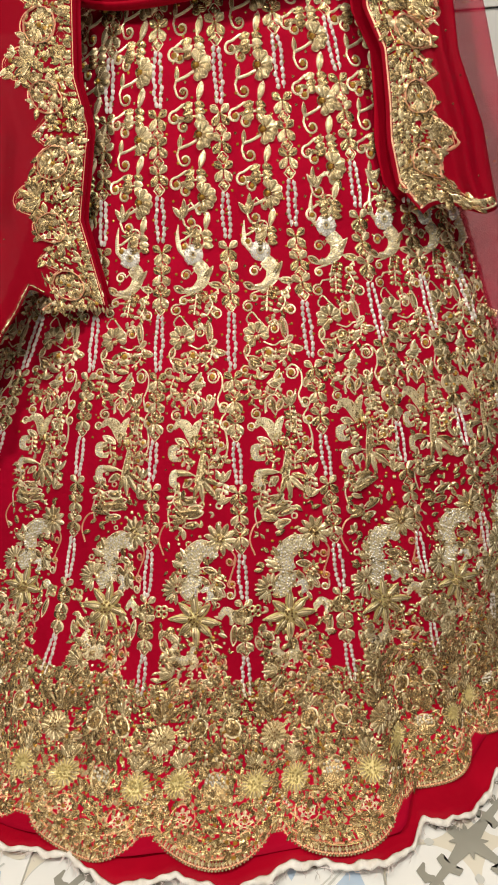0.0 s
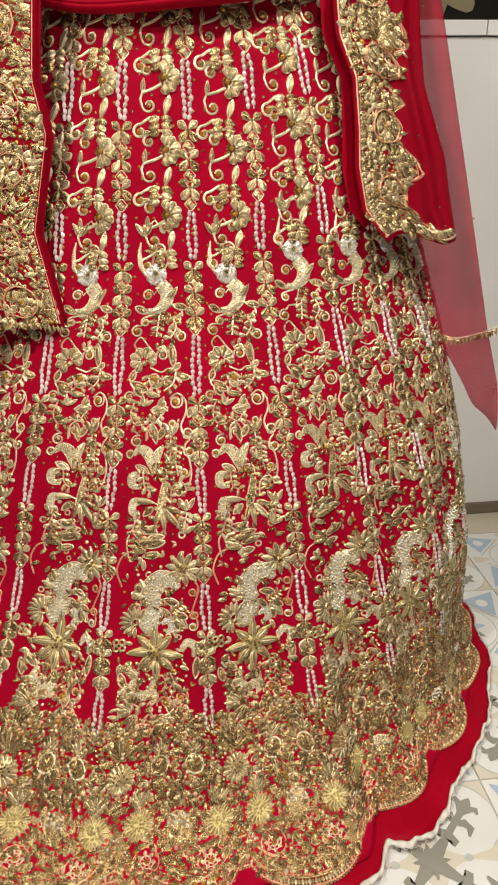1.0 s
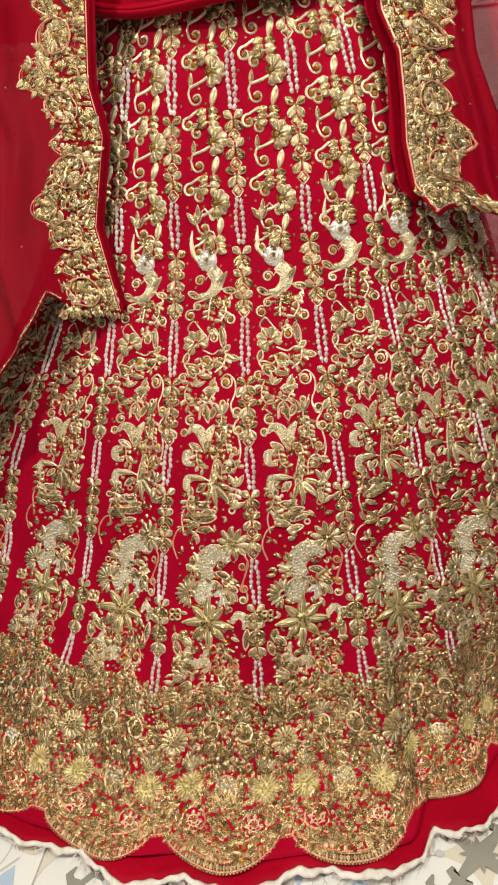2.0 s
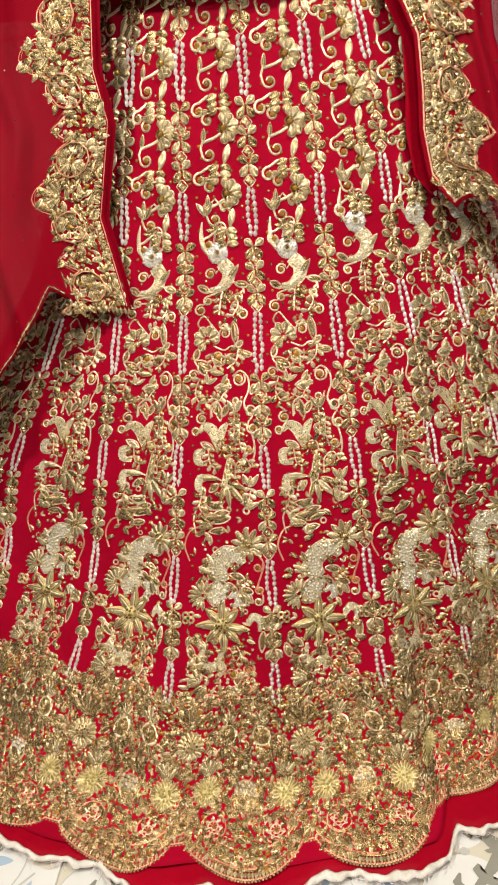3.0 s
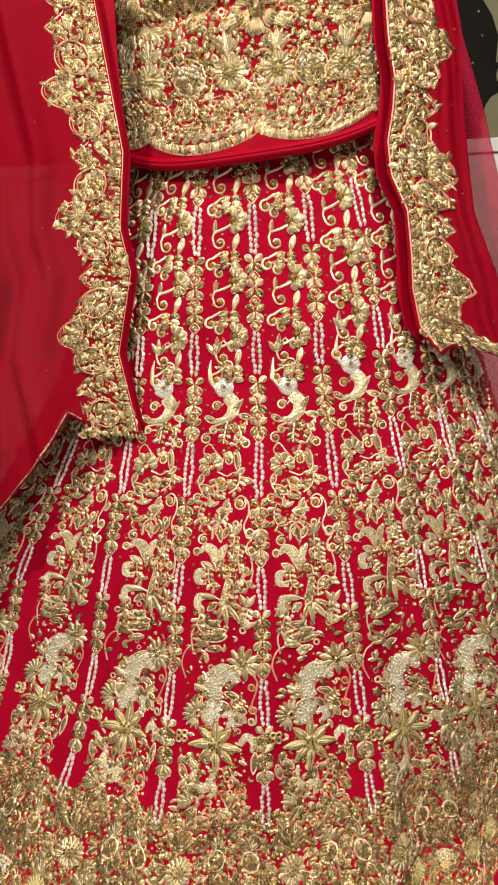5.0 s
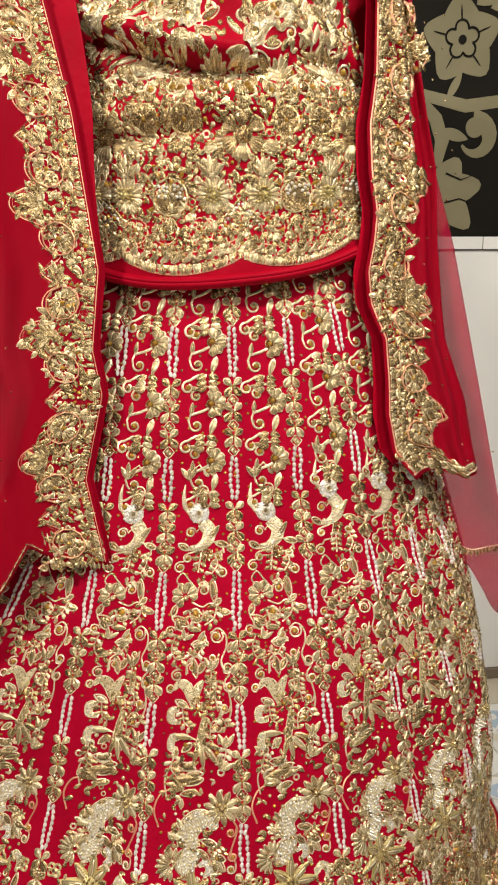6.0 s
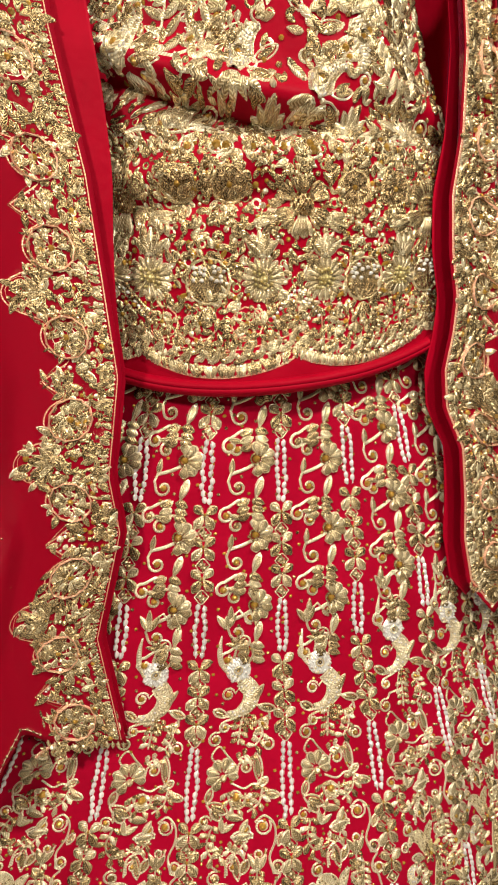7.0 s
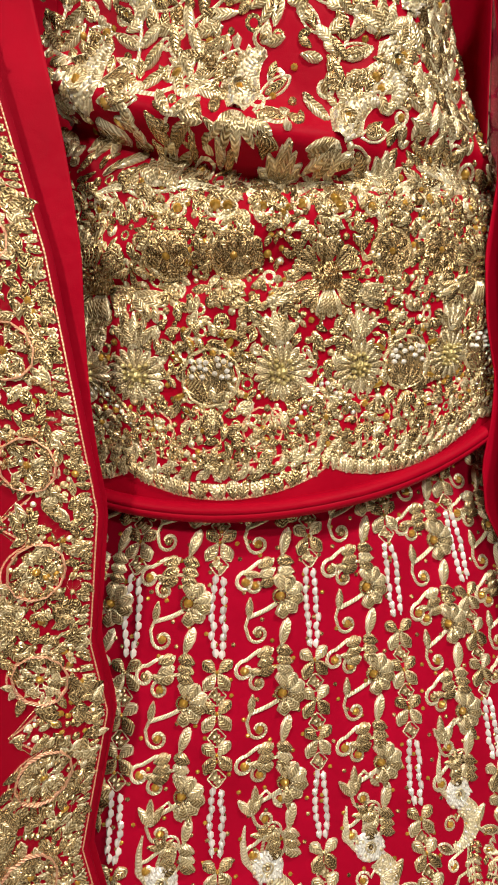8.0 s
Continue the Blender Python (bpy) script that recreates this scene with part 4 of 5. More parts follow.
def lower_spray(w, y):
    """Feathers, curls and bead clusters under the star flower, down to the border."""
    w.beaded([(-0.026, y + 0.006), (-0.030, y + 0.022), (-0.018, y + 0.034), (-0.004, y + 0.026), (-0.002, y + 0.008)], [0.004, 0.011, 0.012, 0.012, 0.004], L, (L, S, L), 0.0014)
    w.beaded([(-0.004, y + 0.020), (-0.001, y + 0.034), (-0.004, y + 0.046)], [0.005, 0.013, 0.004], L, (L, G), 0.0014)
    w.curls([(0.020, y - 0.002), (0.026, y + 0.010), (0.020, y + 0.022)], 0.0088, (A, G, A))
    w.curls([(-0.040, y + 0.020), (-0.034, y + 0.038), (-0.018, y + 0.050)], 0.0092)
    w.spray(-0.030, y + 0.052, 200, 4, 0.024, 0.0095, L, 90)
    w.spray(-0.024, y + 0.058, 130, 3, 0.022, 0.0090, G, 70)
    w.cord([(-0.004, y + 0.012), (0.010, y + 0.004), (0.016, y + 0.018), (0.006, y + 0.030)], 0.0015, C)
    w.coil(0.016, y + 0.042, 0.0100, 180, 1.1, [(0.004, y + 0.048), (0.004, y + 0.036)], C, 0.0015)
    w.cord([(0.040, y + 0.018), (0.046, y + 0.030), (0.038, y + 0.044), (0.030, y + 0.058)], 0.0015, C)
    w.coil(0.036, y + 0.066, 0.0088, -90, 1.2, [(0.032, y + 0.054)], C, 0.0016)
    w.coil(0.036, y + 0.032, 0.0070, 0, -1.2, [(0.045, y + 0.026)], C, 0.0014)
    w.outline(0.024, y + 0.030, 95, 0.030, 0.0105, L, G)
    w.outline(0.012, y + 0.064, 20, 0.022, 0.0105, L, L)
    w.cord([(-0.040, y + 0.084), (-0.022, y + 0.072), (-0.004, y + 0.076), (0.012, y + 0.070), (0.028, y + 0.082)], 0.0016, C)
    for k, (x, yy) in enumerate(((-0.034, y + 0.094), (-0.010, y + 0.086), (0.016, y + 0.082))):
        w.coil(x, yy, 0.0078, -90, (-1.2, 1.2, -1.2)[k], [(x + (0.010 if k != 1 else -0.010), yy - 0.011)], C, 0.0015)
    w.cluster(0.034, y + 0.086, 60, 3, 0.0105, A)
    w.cluster(-0.052, y + 0.066, 80, 3, 0.0100, G)
    w.outline(0.048, y + 0.078, 70, 0.022, 0.0090, L, A)
    w.outline(-0.046, y + 0.094, 150, 0.018, 0.0080, L, G)


COLS = range(-3, 7)
for col in COLS:
    edges = []
    for a, b in PEARLS:
        k = shift_of(np.array([float(col)]), np.array([a]))[0]
        edges.append((a + k, b + k))
    rosette_chain(col, 0.04, edges[0][0] - 0.004)
    for i, (a, b) in enumerate(edges):
        pearl_row(col, a, b)
        if i + 1 < len(edges):
            rosette_chain(col, b + 0.006, edges[i + 1][0] - 0.004)

for j in range(-4, 6):
    u = j + 0.5
    up = float(shift_of(np.array([u]), np.array([0.3]))[0])
    dn = float(shift_of(np.array([u]), np.array([1.0]))[0])
    for y in (0.092, 0.186, 0.280, 0.374):
        w = Work()
        scroll_unit(w, 0.0)
        w.make("scroll_vine", lehenga, skirt, u + 0.07, y + up + rnd.uniform(-0.003, 0.003), turn=rnd.uniform(-4, 4), scale=1.22)
    w = Work()
    small_bird(w, 0.0)
    w.make("bird_motif", lehenga, skirt, u - 0.03, 0.467 + up, "small bird worked in silver beads", turn=rnd.uniform(-4, 4), scale=1.18)
    w = Work()
    leaf_vine(w, 0.0)
    w.make("leaf_vine", lehenga, skirt, u, 0.592 + up * 0.6, turn=rnd.uniform(-1.5, 1.5), scale=1.2)
    lean = rnd.uniform(-2, 2)
    for kind, build, text in (("sunflower_motif", sunflower, "gold sunflower with leaves"), ("silver_bird", silver_bird, "large bird thick with silver beads"),
                              ("shell_motif", shell, "pale gold shell with sprigs"), ("star_flower", star_flower, "yellow gold star flower with a beaded heart")):
        w = Work()
        build(w, 0.0)
        w.make(kind, lehenga, skirt, u, 0.905 + dn, text, turn=lean, scale=1.2)
    w = Work()
    lower_spray(w, 0.0)
    w.make("leaf_spray", lehenga, skirt, u, 1.095 + dn * 0.6, turn=rnd.uniform(-2, 2), scale=1.2)
    w = Work()
    for x, y in scatter(420, -0.055, 0.055, 0.0, 0.80, 0.015):
        w.bead(x, y, 0.0025, M if rnd.random() < 0.5 else A, 0.0022)
    w.make("sequin_scatter", lehenga, skirt, u, 0.06, "tiny amber sequins", kind="stuff")
    # small stitches between the lower motifs
    w = Work()
    dense(w, scatter(1600, -0.062, 0.062, 0.0, 0.38, 0.0112, lambda x, y: abs(x) < 0.044 + 0.045 * y), 0.0128, (G, A, L, L, G), 0.30)
    dense(w, scatter(1100, -0.066, 0.066, 0.255, 0.385, 0.0098, lambda x, y: abs(x) < 0.046 + 0.045 * y), 0.0125, (G, A, L, A, G), 0.30)
    for x, y in scatter(60, -0.050, 0.050, -0.31, 0.0, 0.016):
        w.bead(x, y, 0.0018, M if rnd.random() < 0.5 else A, 0.0018)
    w.make("small_stitches", lehenga, skirt, u, 0.82 + up, kind="stuff")


def scallop(x):
    """How far the border reaches, by the place in its panel (0 to 1)."""
    t = (x - 0.22) % 1.0
    return V_HEM - 0.042 + 0.052 * max(0.0, 1.22 * abs(math.sin(math.pi * t)) - 0.22) ** 0.62


# hearts of the border's motifs, which the fill leaves free: place in the panel, depth, radius
KEEP = [(0.22, 0.088, 0.028), (0.56, 0.082, 0.014), (0.86, 0.082, 0.014), (1.22, 0.088, 0.028), (1.05, 0.160, 0.022), (0.39, 0.160, 0.022), (0.72, 0.16, 0.018),
        (0.47, 0.212, 0.017), (0.97, 0.212, 0.017)]


def border_panel(j):
    wide = float(np.clip(np.linalg.norm(skirt(np.array([j + 0.73]), np.array([1.36])) - skirt(np.array([j + 0.71]), np.array([1.36]))) / 0.02, 0.19, 0.36))
    ox = lambda t: (t - 0.72) * wide
    b = V_HEM - 0.28
    deep = [scallop(0.22 + t / 40) - b for t in range(41)]
    # pansies, rosettes and round flowers
    w = Work()
    x, y = ox(0.22), 0.088
    w.pad(x, y, 0.022, G, 0.0025)
    w.spray(x, y - 0.026, -90, 7, 0.040, 0.0100, G, 130)
    w.cluster(x - 0.006, y - 0.040, 70, 3, 0.0110, A)
    for i in range(16):
        a = 22.5 * i
        dx, dy = direction(a)
        w.leaf(x + dx * 0.011, y + dy * 0.011, a, 0.0150 if 20 < a < 160 else 0.0125, 0.0088, L if 20 < a < 160 else G, 0.0052, 1.6)
    for p, q in scatter(150, x - 0.012, x + 0.012, y - 0.012, y + 0.012, 0.0042, lambda p, q: (p - x) ** 2 + (q - y) ** 2 < 1.3e-4):
        w.bead(p, q, 0.0022, A, 0.0055)
    for e in (-1, 1):
        w.outline(x + e * 0.026, y + 0.012, 90 - e * 75, 0.022, 0.0095, L, L)
        w.outline(x + e * 0.026, y + 0.000, 90 - e * 110, 0.020, 0.0090, L, G)
        w.outline(x + e * 0.024, y + 0.020, 90 - e * 40, 0.020, 0.0085, L, G)
    w.make("pansy_motif", lehenga, skirt, j + 0.72, b, fit=wide)
    for t in (0.56, 0.86):
        w = Work()
        x, y = ox(t), 0.082
        w.pad(x, y, 0.0140, A, 0.0020)
        w.ring(x, y, 0.0150, 0.004, L, 0.004)
        for p, q in scatter(120, x - 0.012, x + 0.012, y - 0.012, y + 0.012, 0.0046, lambda p, q: (p - x) ** 2 + (q - y) ** 2 < 1.5e-4):
            w.bead(p, q, 0.0025, rnd.choice((A, A, G)), 0.0050)
        w.spray(x, y + 0.018, 90, 3, 0.020, 0.0085, G, 110)
        w.spray(x, y - 0.016, -90, 5, 0.026, 0.0090, L, 110)
        w.make("rosette_motif", lehenga, skirt, j + 0.72, b, fit=wide)
    for t in (0.39, 1.05):
        w = Work()
        x, y = ox(t), 0.160
        tone = Y if rnd.random() < 0.7 else L
        w.pad(x, y, 0.0225, tone, 0.0030)
        for i in range(20):
            a = 18 * i
            dx, dy = direction(a)
            w.leaf(x + dx * 0.010, y + dy * 0.010, a, 0.0150, 0.0062, tone, 0.0060, 1.6)
        for p, q in scatter(110, x - 0.011, x + 0.011, y - 0.011, y + 0.011, 0.0042, lambda p, q: (p - x) ** 2 + (q - y) ** 2 < 1.2e-4):
            w.bead(p, q, 0.0024, Y, 0.0075)
        w.spray(x, y - 0.023, -90, 5, 0.030, 0.0095, L, 110)
        w.make("round_flower", lehenga, skirt, j + 0.72, b, "butter-yellow round flower", fit=wide)
    w = Work()
    x = ox(0.72)
    w.pad(x, 0.162, 0.0180, A, 0.0016)
    w.ring(x, 0.162, 0.0185, 0.004, G, 0.004)
    for e in (-1, 1):
        for p, q in scatter(60, x + e * 0.009 - 0.007, x + e * 0.009 + 0.007, 0.146, 0.162, 0.0046):
            w.bead(p, q, 0.0027, S, 0.0055)
    for i in range(7):
        w.leaf(x, 0.188, -150 + 20 * i, 0.022, 0.0044, A)
    w.curls([(x - 0.020, 0.132), (x, 0.124), (x + 0.020, 0.132)], 0.0100, (A, G, A))
    w.make("cup_motif", lehenga, skirt, j + 0.72, b, fit=wide)
    # scalloped edge: cords, leaves and picots
    w = Work()
    for off, m in ((0.004, C), (0.017, A), (0.020, C), (0.046, C)):
        w.cord([(ox(0.22 + t / 40), deep[t] - off) for t in range(41)], 0.0015, m)
    for i in range(40):
        t = 0.22 + (i + 0.5) / 40
        y = scallop(t) - b
        w.leaf(ox(t), y - 0.015, 90 + (t - 0.72) * -30, 0.0105, 0.0055, G if i % 2 else L)
        w.bead(ox(t), y - 0.001, 0.0022, G)
        if i % 2:
            w.leaf(ox(t), y - 0.022, -60 if i % 4 == 1 else -120, 0.016, 0.0065, rnd.choice((G, A)))
            w.leaf(ox(t), y - 0.036, -90, 0.012, 0.006, rnd.choice((G, A)))
    w.make("scalloped_edge", lehenga, skirt, j + 0.72, b, "scalloped gold edge with cord and leaves", fit=wide)
    # chevron over the valley
    w = Work()
    for s in (-1, 1):
        w.ribbon([(ox(0.22), 0.172), (ox(0.22) + s * 0.012, 0.184), (ox(0.22) + s * 0.022, 0.200)], [0.006, 0.006, 0.006], A, 0.003)
        for i in range(6):
            w.bead(ox(0.22) + s * (0.002 + 0.0036 * i), 0.176 + 0.005 * i, 0.0022, S, 0.004)
    w.make("chevron", lehenga, skirt, j + 0.72, b, fit=wide)
    for cx in (0.47, 0.97):
        w = Work()
        w.ring(ox(cx), 0.212, 0.0200, 0.0026, C, 0.003)
        w.flower(ox(cx), 0.212, 0.015, 7, L, M)
        w.coil(ox(cx), 0.212, 0.012, 0, 1.4, [], L, 0.0014, False)
        w.make("ringed_flower", lehenga, skirt, j + 0.72, b, fit=wide)
    w = Work()
    pts = scatter(int(78000 * wide), -wide / 2, wide / 2, 0.0, 0.27, 0.0054, lambda x, y: y < scallop(x / wide + 0.72) - b - 0.014 and rnd.random() < 0.25 + 7 * y
                  and all((x - ox(t)) ** 2 + (y - q) ** 2 > r * r for t, q, r in KEEP))
    dense(w, pts, 0.0140, (G, A, A, A, G), 0.36)
    w.make("dense_stitches", lehenga, skirt, j + 0.72, b, kind="stuff", fit=wide)


for j in range(-4, 6):
    border_panel(j)

# ---- the tunic ----
kameez = thing("kameez", "red bridal tunic densely embroidered in gold, hanging over the skirt", "tunic")


def tunic(u, v):
    """The tunic with v running down; the hem is at 0.6."""
    return kurta(u, 0.6 - v)


HEM = 0.6
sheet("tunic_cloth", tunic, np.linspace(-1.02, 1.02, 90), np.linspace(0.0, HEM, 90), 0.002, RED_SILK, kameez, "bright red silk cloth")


def hem_roll(u, w):
    a = w * math.tau
    p = tunic(u, np.full(u.shape, HEM - 0.004))
    n = normals(tunic, u, np.full(u.shape, HEM - 0.01))
    r = 0.010
    return p + n * (r * np.cos(a))[:, None] + np.stack([0 * a, 0 * a, r * 0.9 * np.sin(a)], 1)


sheet("hem_roll", hem_roll, np.linspace(-1.0, 1.0, 80), np.linspace(0, 1, 13), 0.0008, RED_SILK, kameez, "plain red rolled hem")


def at_x(x, v):
    """The place round the tunic that lies x metres to the side."""
    return math.asin(max(-0.99, min(0.99, x / 0.298))) / 0.90


def tunic_edge(x):
    """Height of the scalloped edge above the hem."""
    t = ((x - 0.0) / 0.205) % 1.0
    return 0.040 - 0.024 * abs(math.sin(math.pi * t)) ** 0.6


w = Work()
N = 112
xs = [-0.262 + 0.524 * i / N for i in range(N + 1)]
low = [HEM - tunic_edge(x) for x in xs]
for off, m in ((0.0, C), (0.013, A), (0.031, C)):
    w.cord([(x, y - off - HEM) for x, y in zip(xs, low)], 0.0012, m)
for i, (x, y) in enumerate(zip(xs, low)):
    w.leaf(x, y - HEM - 0.014, 90 + rnd.uniform(-28, 28), 0.0150, 0.0082, rnd.choice((L, L, G)), 0.0046)
    w.bead(x, y - HEM - 0.001, 0.002, L)
    if i % 2:
        w.leaf(x - 0.004, y - HEM - 0.017, -30 if i % 4 == 1 else -70, 0.019, 0.0085, L)
        w.leaf(x, y - HEM - 0.030, -90, 0.012, 0.006, rnd.choice((G, A)))
w.make("scalloped_edge", kameez, tunic, 0.0, HEM, "scalloped gold hem edging")


def on_tunic(name, build, x, z, label="", turn=0.0):
    k = Work()
    build(k)
    k.make(name, kameez, tunic, at_x(x, z), HEM - z, label, turn, scale=1.1)


def round_flower(k):
    k.pad(0, 0, 0.020, G, 0.0016)
    k.flower(0, 0, 0.024, 18, L, Y, 1.6)
    for x, y in scatter(90, -0.010, 0.010, -0.010, 0.010, 0.0042):
        k.bead(x, y, 0.0024, Y, 0.0075)
    k.spray(0, -0.022, -90, 5, 0.030, 0.010, L, 110)


def cup(k):
    k.pad(0, 0.002, 0.022, A, 0.0016)
    k.ring(0, 0, 0.024, 0.004, G, 0.004)
    k.cord([(-0.024, -0.002), (-0.012, -0.026), (0, -0.016), (0.012, -0.026), (0.024, -0.002)], 0.0018, A)
    for sx in (-0.010, 0.010):
        for x, y in scatter(60, sx - 0.007, sx + 0.007, -0.016, 0.000, 0.0046):
            k.bead(x, y, 0.0027, S, 0.0055)
    for i in range(7):
        k.leaf(0, 0.024, -150 + 20 * i, 0.024, 0.0044, A)
    k.spray(0, 0.026, 90, 3, 0.022, 0.009, G, 90)
    for a in (-150, -120, -60, -30, 150, 30):
        dx, dy = direction(a)
        k.leaf(dx * 0.026, dy * 0.026, a, 0.013, 0.0062, M)


def pansy(k):
    k.pad(0, 0, 0.014, A, 0.0024)
    for a, q in ((90, 1.0), (35, 0.9), (145, 0.9), (-35, 0.85), (-145, 0.85), (-90, 0.8)):
        for d in range(-2, 3):
            dx, dy = direction(a + 9 * d)
            k.leaf(dx * 0.012, dy * 0.012, a + 9 * d, 0.022 * q, 0.0074, L if a == 90 else G, 0.0060, 1.5)
    for x, y in scatter(120, -0.011, 0.011, -0.011, 0.011, 0.0044):
        k.bead(x, y, 0.0022, A, 0.0065)
    k.spray(0.026, 0.012, 20, 3, 0.028, 0.010, L, 70)
    k.spray(-0.026, 0.012, 160, 3, 0.028, 0.010, G, 70)
    k.cluster(0.0, -0.026, -90, 4, 0.012, G)


def dark_rosette(k):
    k.pad(0, 0, 0.019, A, 0.0020)
    k.ring(0, 0, 0.018, 0.006, A, 0.0045)
    k.ring(0, 0, 0.011, 0.003, A, 0.0035)
    k.flower(0, 0, 0.016, 7, A, M, 1.2)
    k.cluster(0, 0.020, 90, 3, 0.011, G)
    k.cluster(0, -0.034, 90, 2, 0.011, G)


def paisley(k):
    """A plump bird of pale beads with a curled crest and a leafy tail."""
    k.beaded([(0.020, -0.030), (0.012, -0.026), (0.004, -0.016), (0.000, -0.002), (-0.004, 0.014)], [0.005, 0.013, 0.022, 0.030, 0.012], L, (L, L, S), 0.0017, 0.0045)
    k.ring(-0.001, -0.004, 0.0058, 0.004, G, 0.0085)
    k.bead(-0.001, -0.004, 0.0036, M, 0.0085)
    k.coil(0.018, -0.040, 0.0080, 90, 1.1, [(0.014, -0.030)], L, 0.0018)
    k.outline(0.014, 0.004, -35, 0.030, 0.0115, L, G)
    k.outline(0.010, 0.014, 15, 0.028, 0.0120, L, A)
    k.leaf(-0.014, 0.004, 200, 0.026, 0.0105, L)
    k.spray(-0.004, 0.018, 100, 4, 0.030, 0.0110, L, 110)
    k.curls([(-0.022, -0.014), (-0.014, -0.026), (0.000, -0.032)], 0.0095, (G, A, L))


def branch(k):
    k.cord([(-0.012, 0.050), (-0.004, 0.020), (0.004, -0.010), (0.0, -0.050)], 0.0016, L)
    for i in range(6):
        y = 0.044 - 0.017 * i
        k.leaf(0, y, -45 + rnd.uniform(-10, 10), 0.026, 0.010, rnd.choice((L, G)))
        k.leaf(0, y, 225 + rnd.uniform(-10, 10), 0.024, 0.010, rnd.choice((L, A)))
    k.flower(0.004, -0.052, 0.015, 6, G, M)
    k.coil(0.026, 0.034, 0.011, 90, -1.3, [(-0.006, 0.044), (0.012, 0.050)], L, 0.0017)


def scroll_motif(k):
    k.cord([(-0.060, 0.006), (-0.030, -0.004), (0, 0.002), (0.030, -0.004), (0.060, 0.004)], 0.0019, L)
    for s in (-1, 1):
        k.coil(s * 0.044, 0.012, 0.011, -90, s * 1.3, [(s * 0.020, -0.002)], L, 0.0018)
        k.coil(s * 0.016, 0.014, 0.009, -90, -s * 1.3, [(s * 0.030, -0.002)], L, 0.0018)
    k.spray(0, -0.002, -90, 5, 0.026, 0.011, L, 130)
    k.flower(0.0, 0.020, 0.013, 6, A, M)


for x in (-0.218, -0.172, -0.041, 0.035, 0.140, 0.212):
    on_tunic("round_flower", round_flower, x, 0.128, "raised pale gold round flower", rnd.uniform(-8, 8))
for x in (-0.106, 0.088, 0.185):
    on_tunic("cup_motif", cup, x, 0.126, "gold cup with silver sequins")
for x in (-0.205, 0.004, 0.180):
    on_tunic("pansy_motif", pansy, x, 0.212, "large gold pansy with a beaded heart")
for x in (-0.142, -0.084, 0.072, 0.130):
    on_tunic("dark_rosette", dark_rosette, x, 0.232, "antique gold rosette")
for x in (-0.150, -0.040, 0.066, 0.160):
    on_tunic("scroll_motif", scroll_motif, x, 0.288, turn=rnd.uniform(-8, 8))
for x, z, t in ((-0.076, 0.362, 0), (0.020, 0.338, 25), (-0.200, 0.366, -15), (0.075, 0.395, 150), (-0.02, 0.455, 40), (0.12, 0.45, 10), (-0.14, 0.46, 200)):
    on_tunic("paisley_motif", paisley, x, z, "paisley worked in pale beads", t)
for x, z, t in ((-0.128, 0.350, 20), (0.118, 0.345, -20), (0.162, 0.345, 5), (-0.165, 0.410, -10), (0.03, 0.420, 10), (-0.1, 0.43, 40), (0.155, 0.42, 0), (0.195, 0.40, 5), (-0.225, 0.45, 5)):
    on_tunic("leaf_branch", branch, x, z, turn=t)
for x in (0.0, -0.205, 0.205):
    k = Work()
    for s in (-1, 1):
        k.ribbon([(0, -0.020), (s * 0.016, -0.002), (s * 0.032, 0.016)], [0.005, 0.005, 0.005], A, 0.003)
        for i in range(7):
            k.bead(s * (0.003 + 0.0042 * i), -0.010 + 0.005 * i, 0.0026, S, 0.0042)
    k.flower(0, 0.022, 0.016, 7, L, M)
    k.make("chevron", kameez, tunic, at_x(x, 0.1), HEM - 0.104, "sequinned chevron")
for x in (-0.16, -0.115, -0.06, 0.05, 0.11, 0.17):
    k = Work()
    k.ring(0, 0, 0.019, 0.0024, C, 0.002)
    k.flower(0, 0, 0.014, 7, G, M)
    k.make("ringed_flower", kameez, tunic, at_x(x, 0.07), HEM - 0.078)
FREE = [(x, 0.128, 0.024) for x in (-0.218, -0.172, -0.041, 0.035, 0.140, 0.212)] + [(x, 0.126, 0.022) for x in (-0.106, 0.088, 0.185)]
FREE += [(x, 0.212, 0.028) for x in (-0.205, 0.004, 0.180)] + [(x, 0.232, 0.018) for x in (-0.142, -0.084, 0.072, 0.130)]
w = Work()
pts = scatter(22000, -0.262, 0.262, -0.30, -0.030, 0.0058, lambda x, y: -y > tunic_edge(x) + 0.013 and (-y < 0.25 or rnd.random() < 0.5)
              and all((0.298 * math.sin(max(-1.5, min(1.5, x / 0.27)) * 0.9) - a) ** 2 + (-y - z) ** 2 > r * r for a, z, r in FREE))
dense(w, pts, 0.0135, (G, G, A, A, L), 0.34)
w.make("dense_stitches", kameez, tunic, 0.0, HEM, kind="stuff")
w = Work()
pts = scatter(4000, -0.262, 0.262, -0.60, -0.27, 0.0120)
dense(w, pts, 0.0165, (G, L, L, A), 0.25)
w.make("scattered_stitches", kameez, tunic, 0.0, HEM, kind="stuff")


w = Work()
for side in (-1, 1):
    for i in range(60):
        y = -0.58 + 0.55 * i / 59
        w.leaf(side * 0.262, y, rnd.uniform(0, 360), 0.013, 0.0078, rnd.choice((G, L, A)))
w.make("side_edging", kameez, tunic, 0.0, HEM, kind="stuff")


def back_cloth(u, v):
    p = tunic(u, v)
    th = math.pi - u * 1.7
    return np.stack([0.262 * np.sin(th), AXIS_Y + 0.02 - 0.13 * np.cos(th), p[:, 2] + 0.02], 1)


sheet("back_panel", back_cloth, np.linspace(-1.0, 1.0, 40), np.linspace(0.0, HEM, 30), 0.002, RED_SILK, kameez, "plain red back panel")

# ---- the shawl ----
dupatta = thing("dupatta", "red chiffon shawl with a wide gold scalloped border", "shawl")


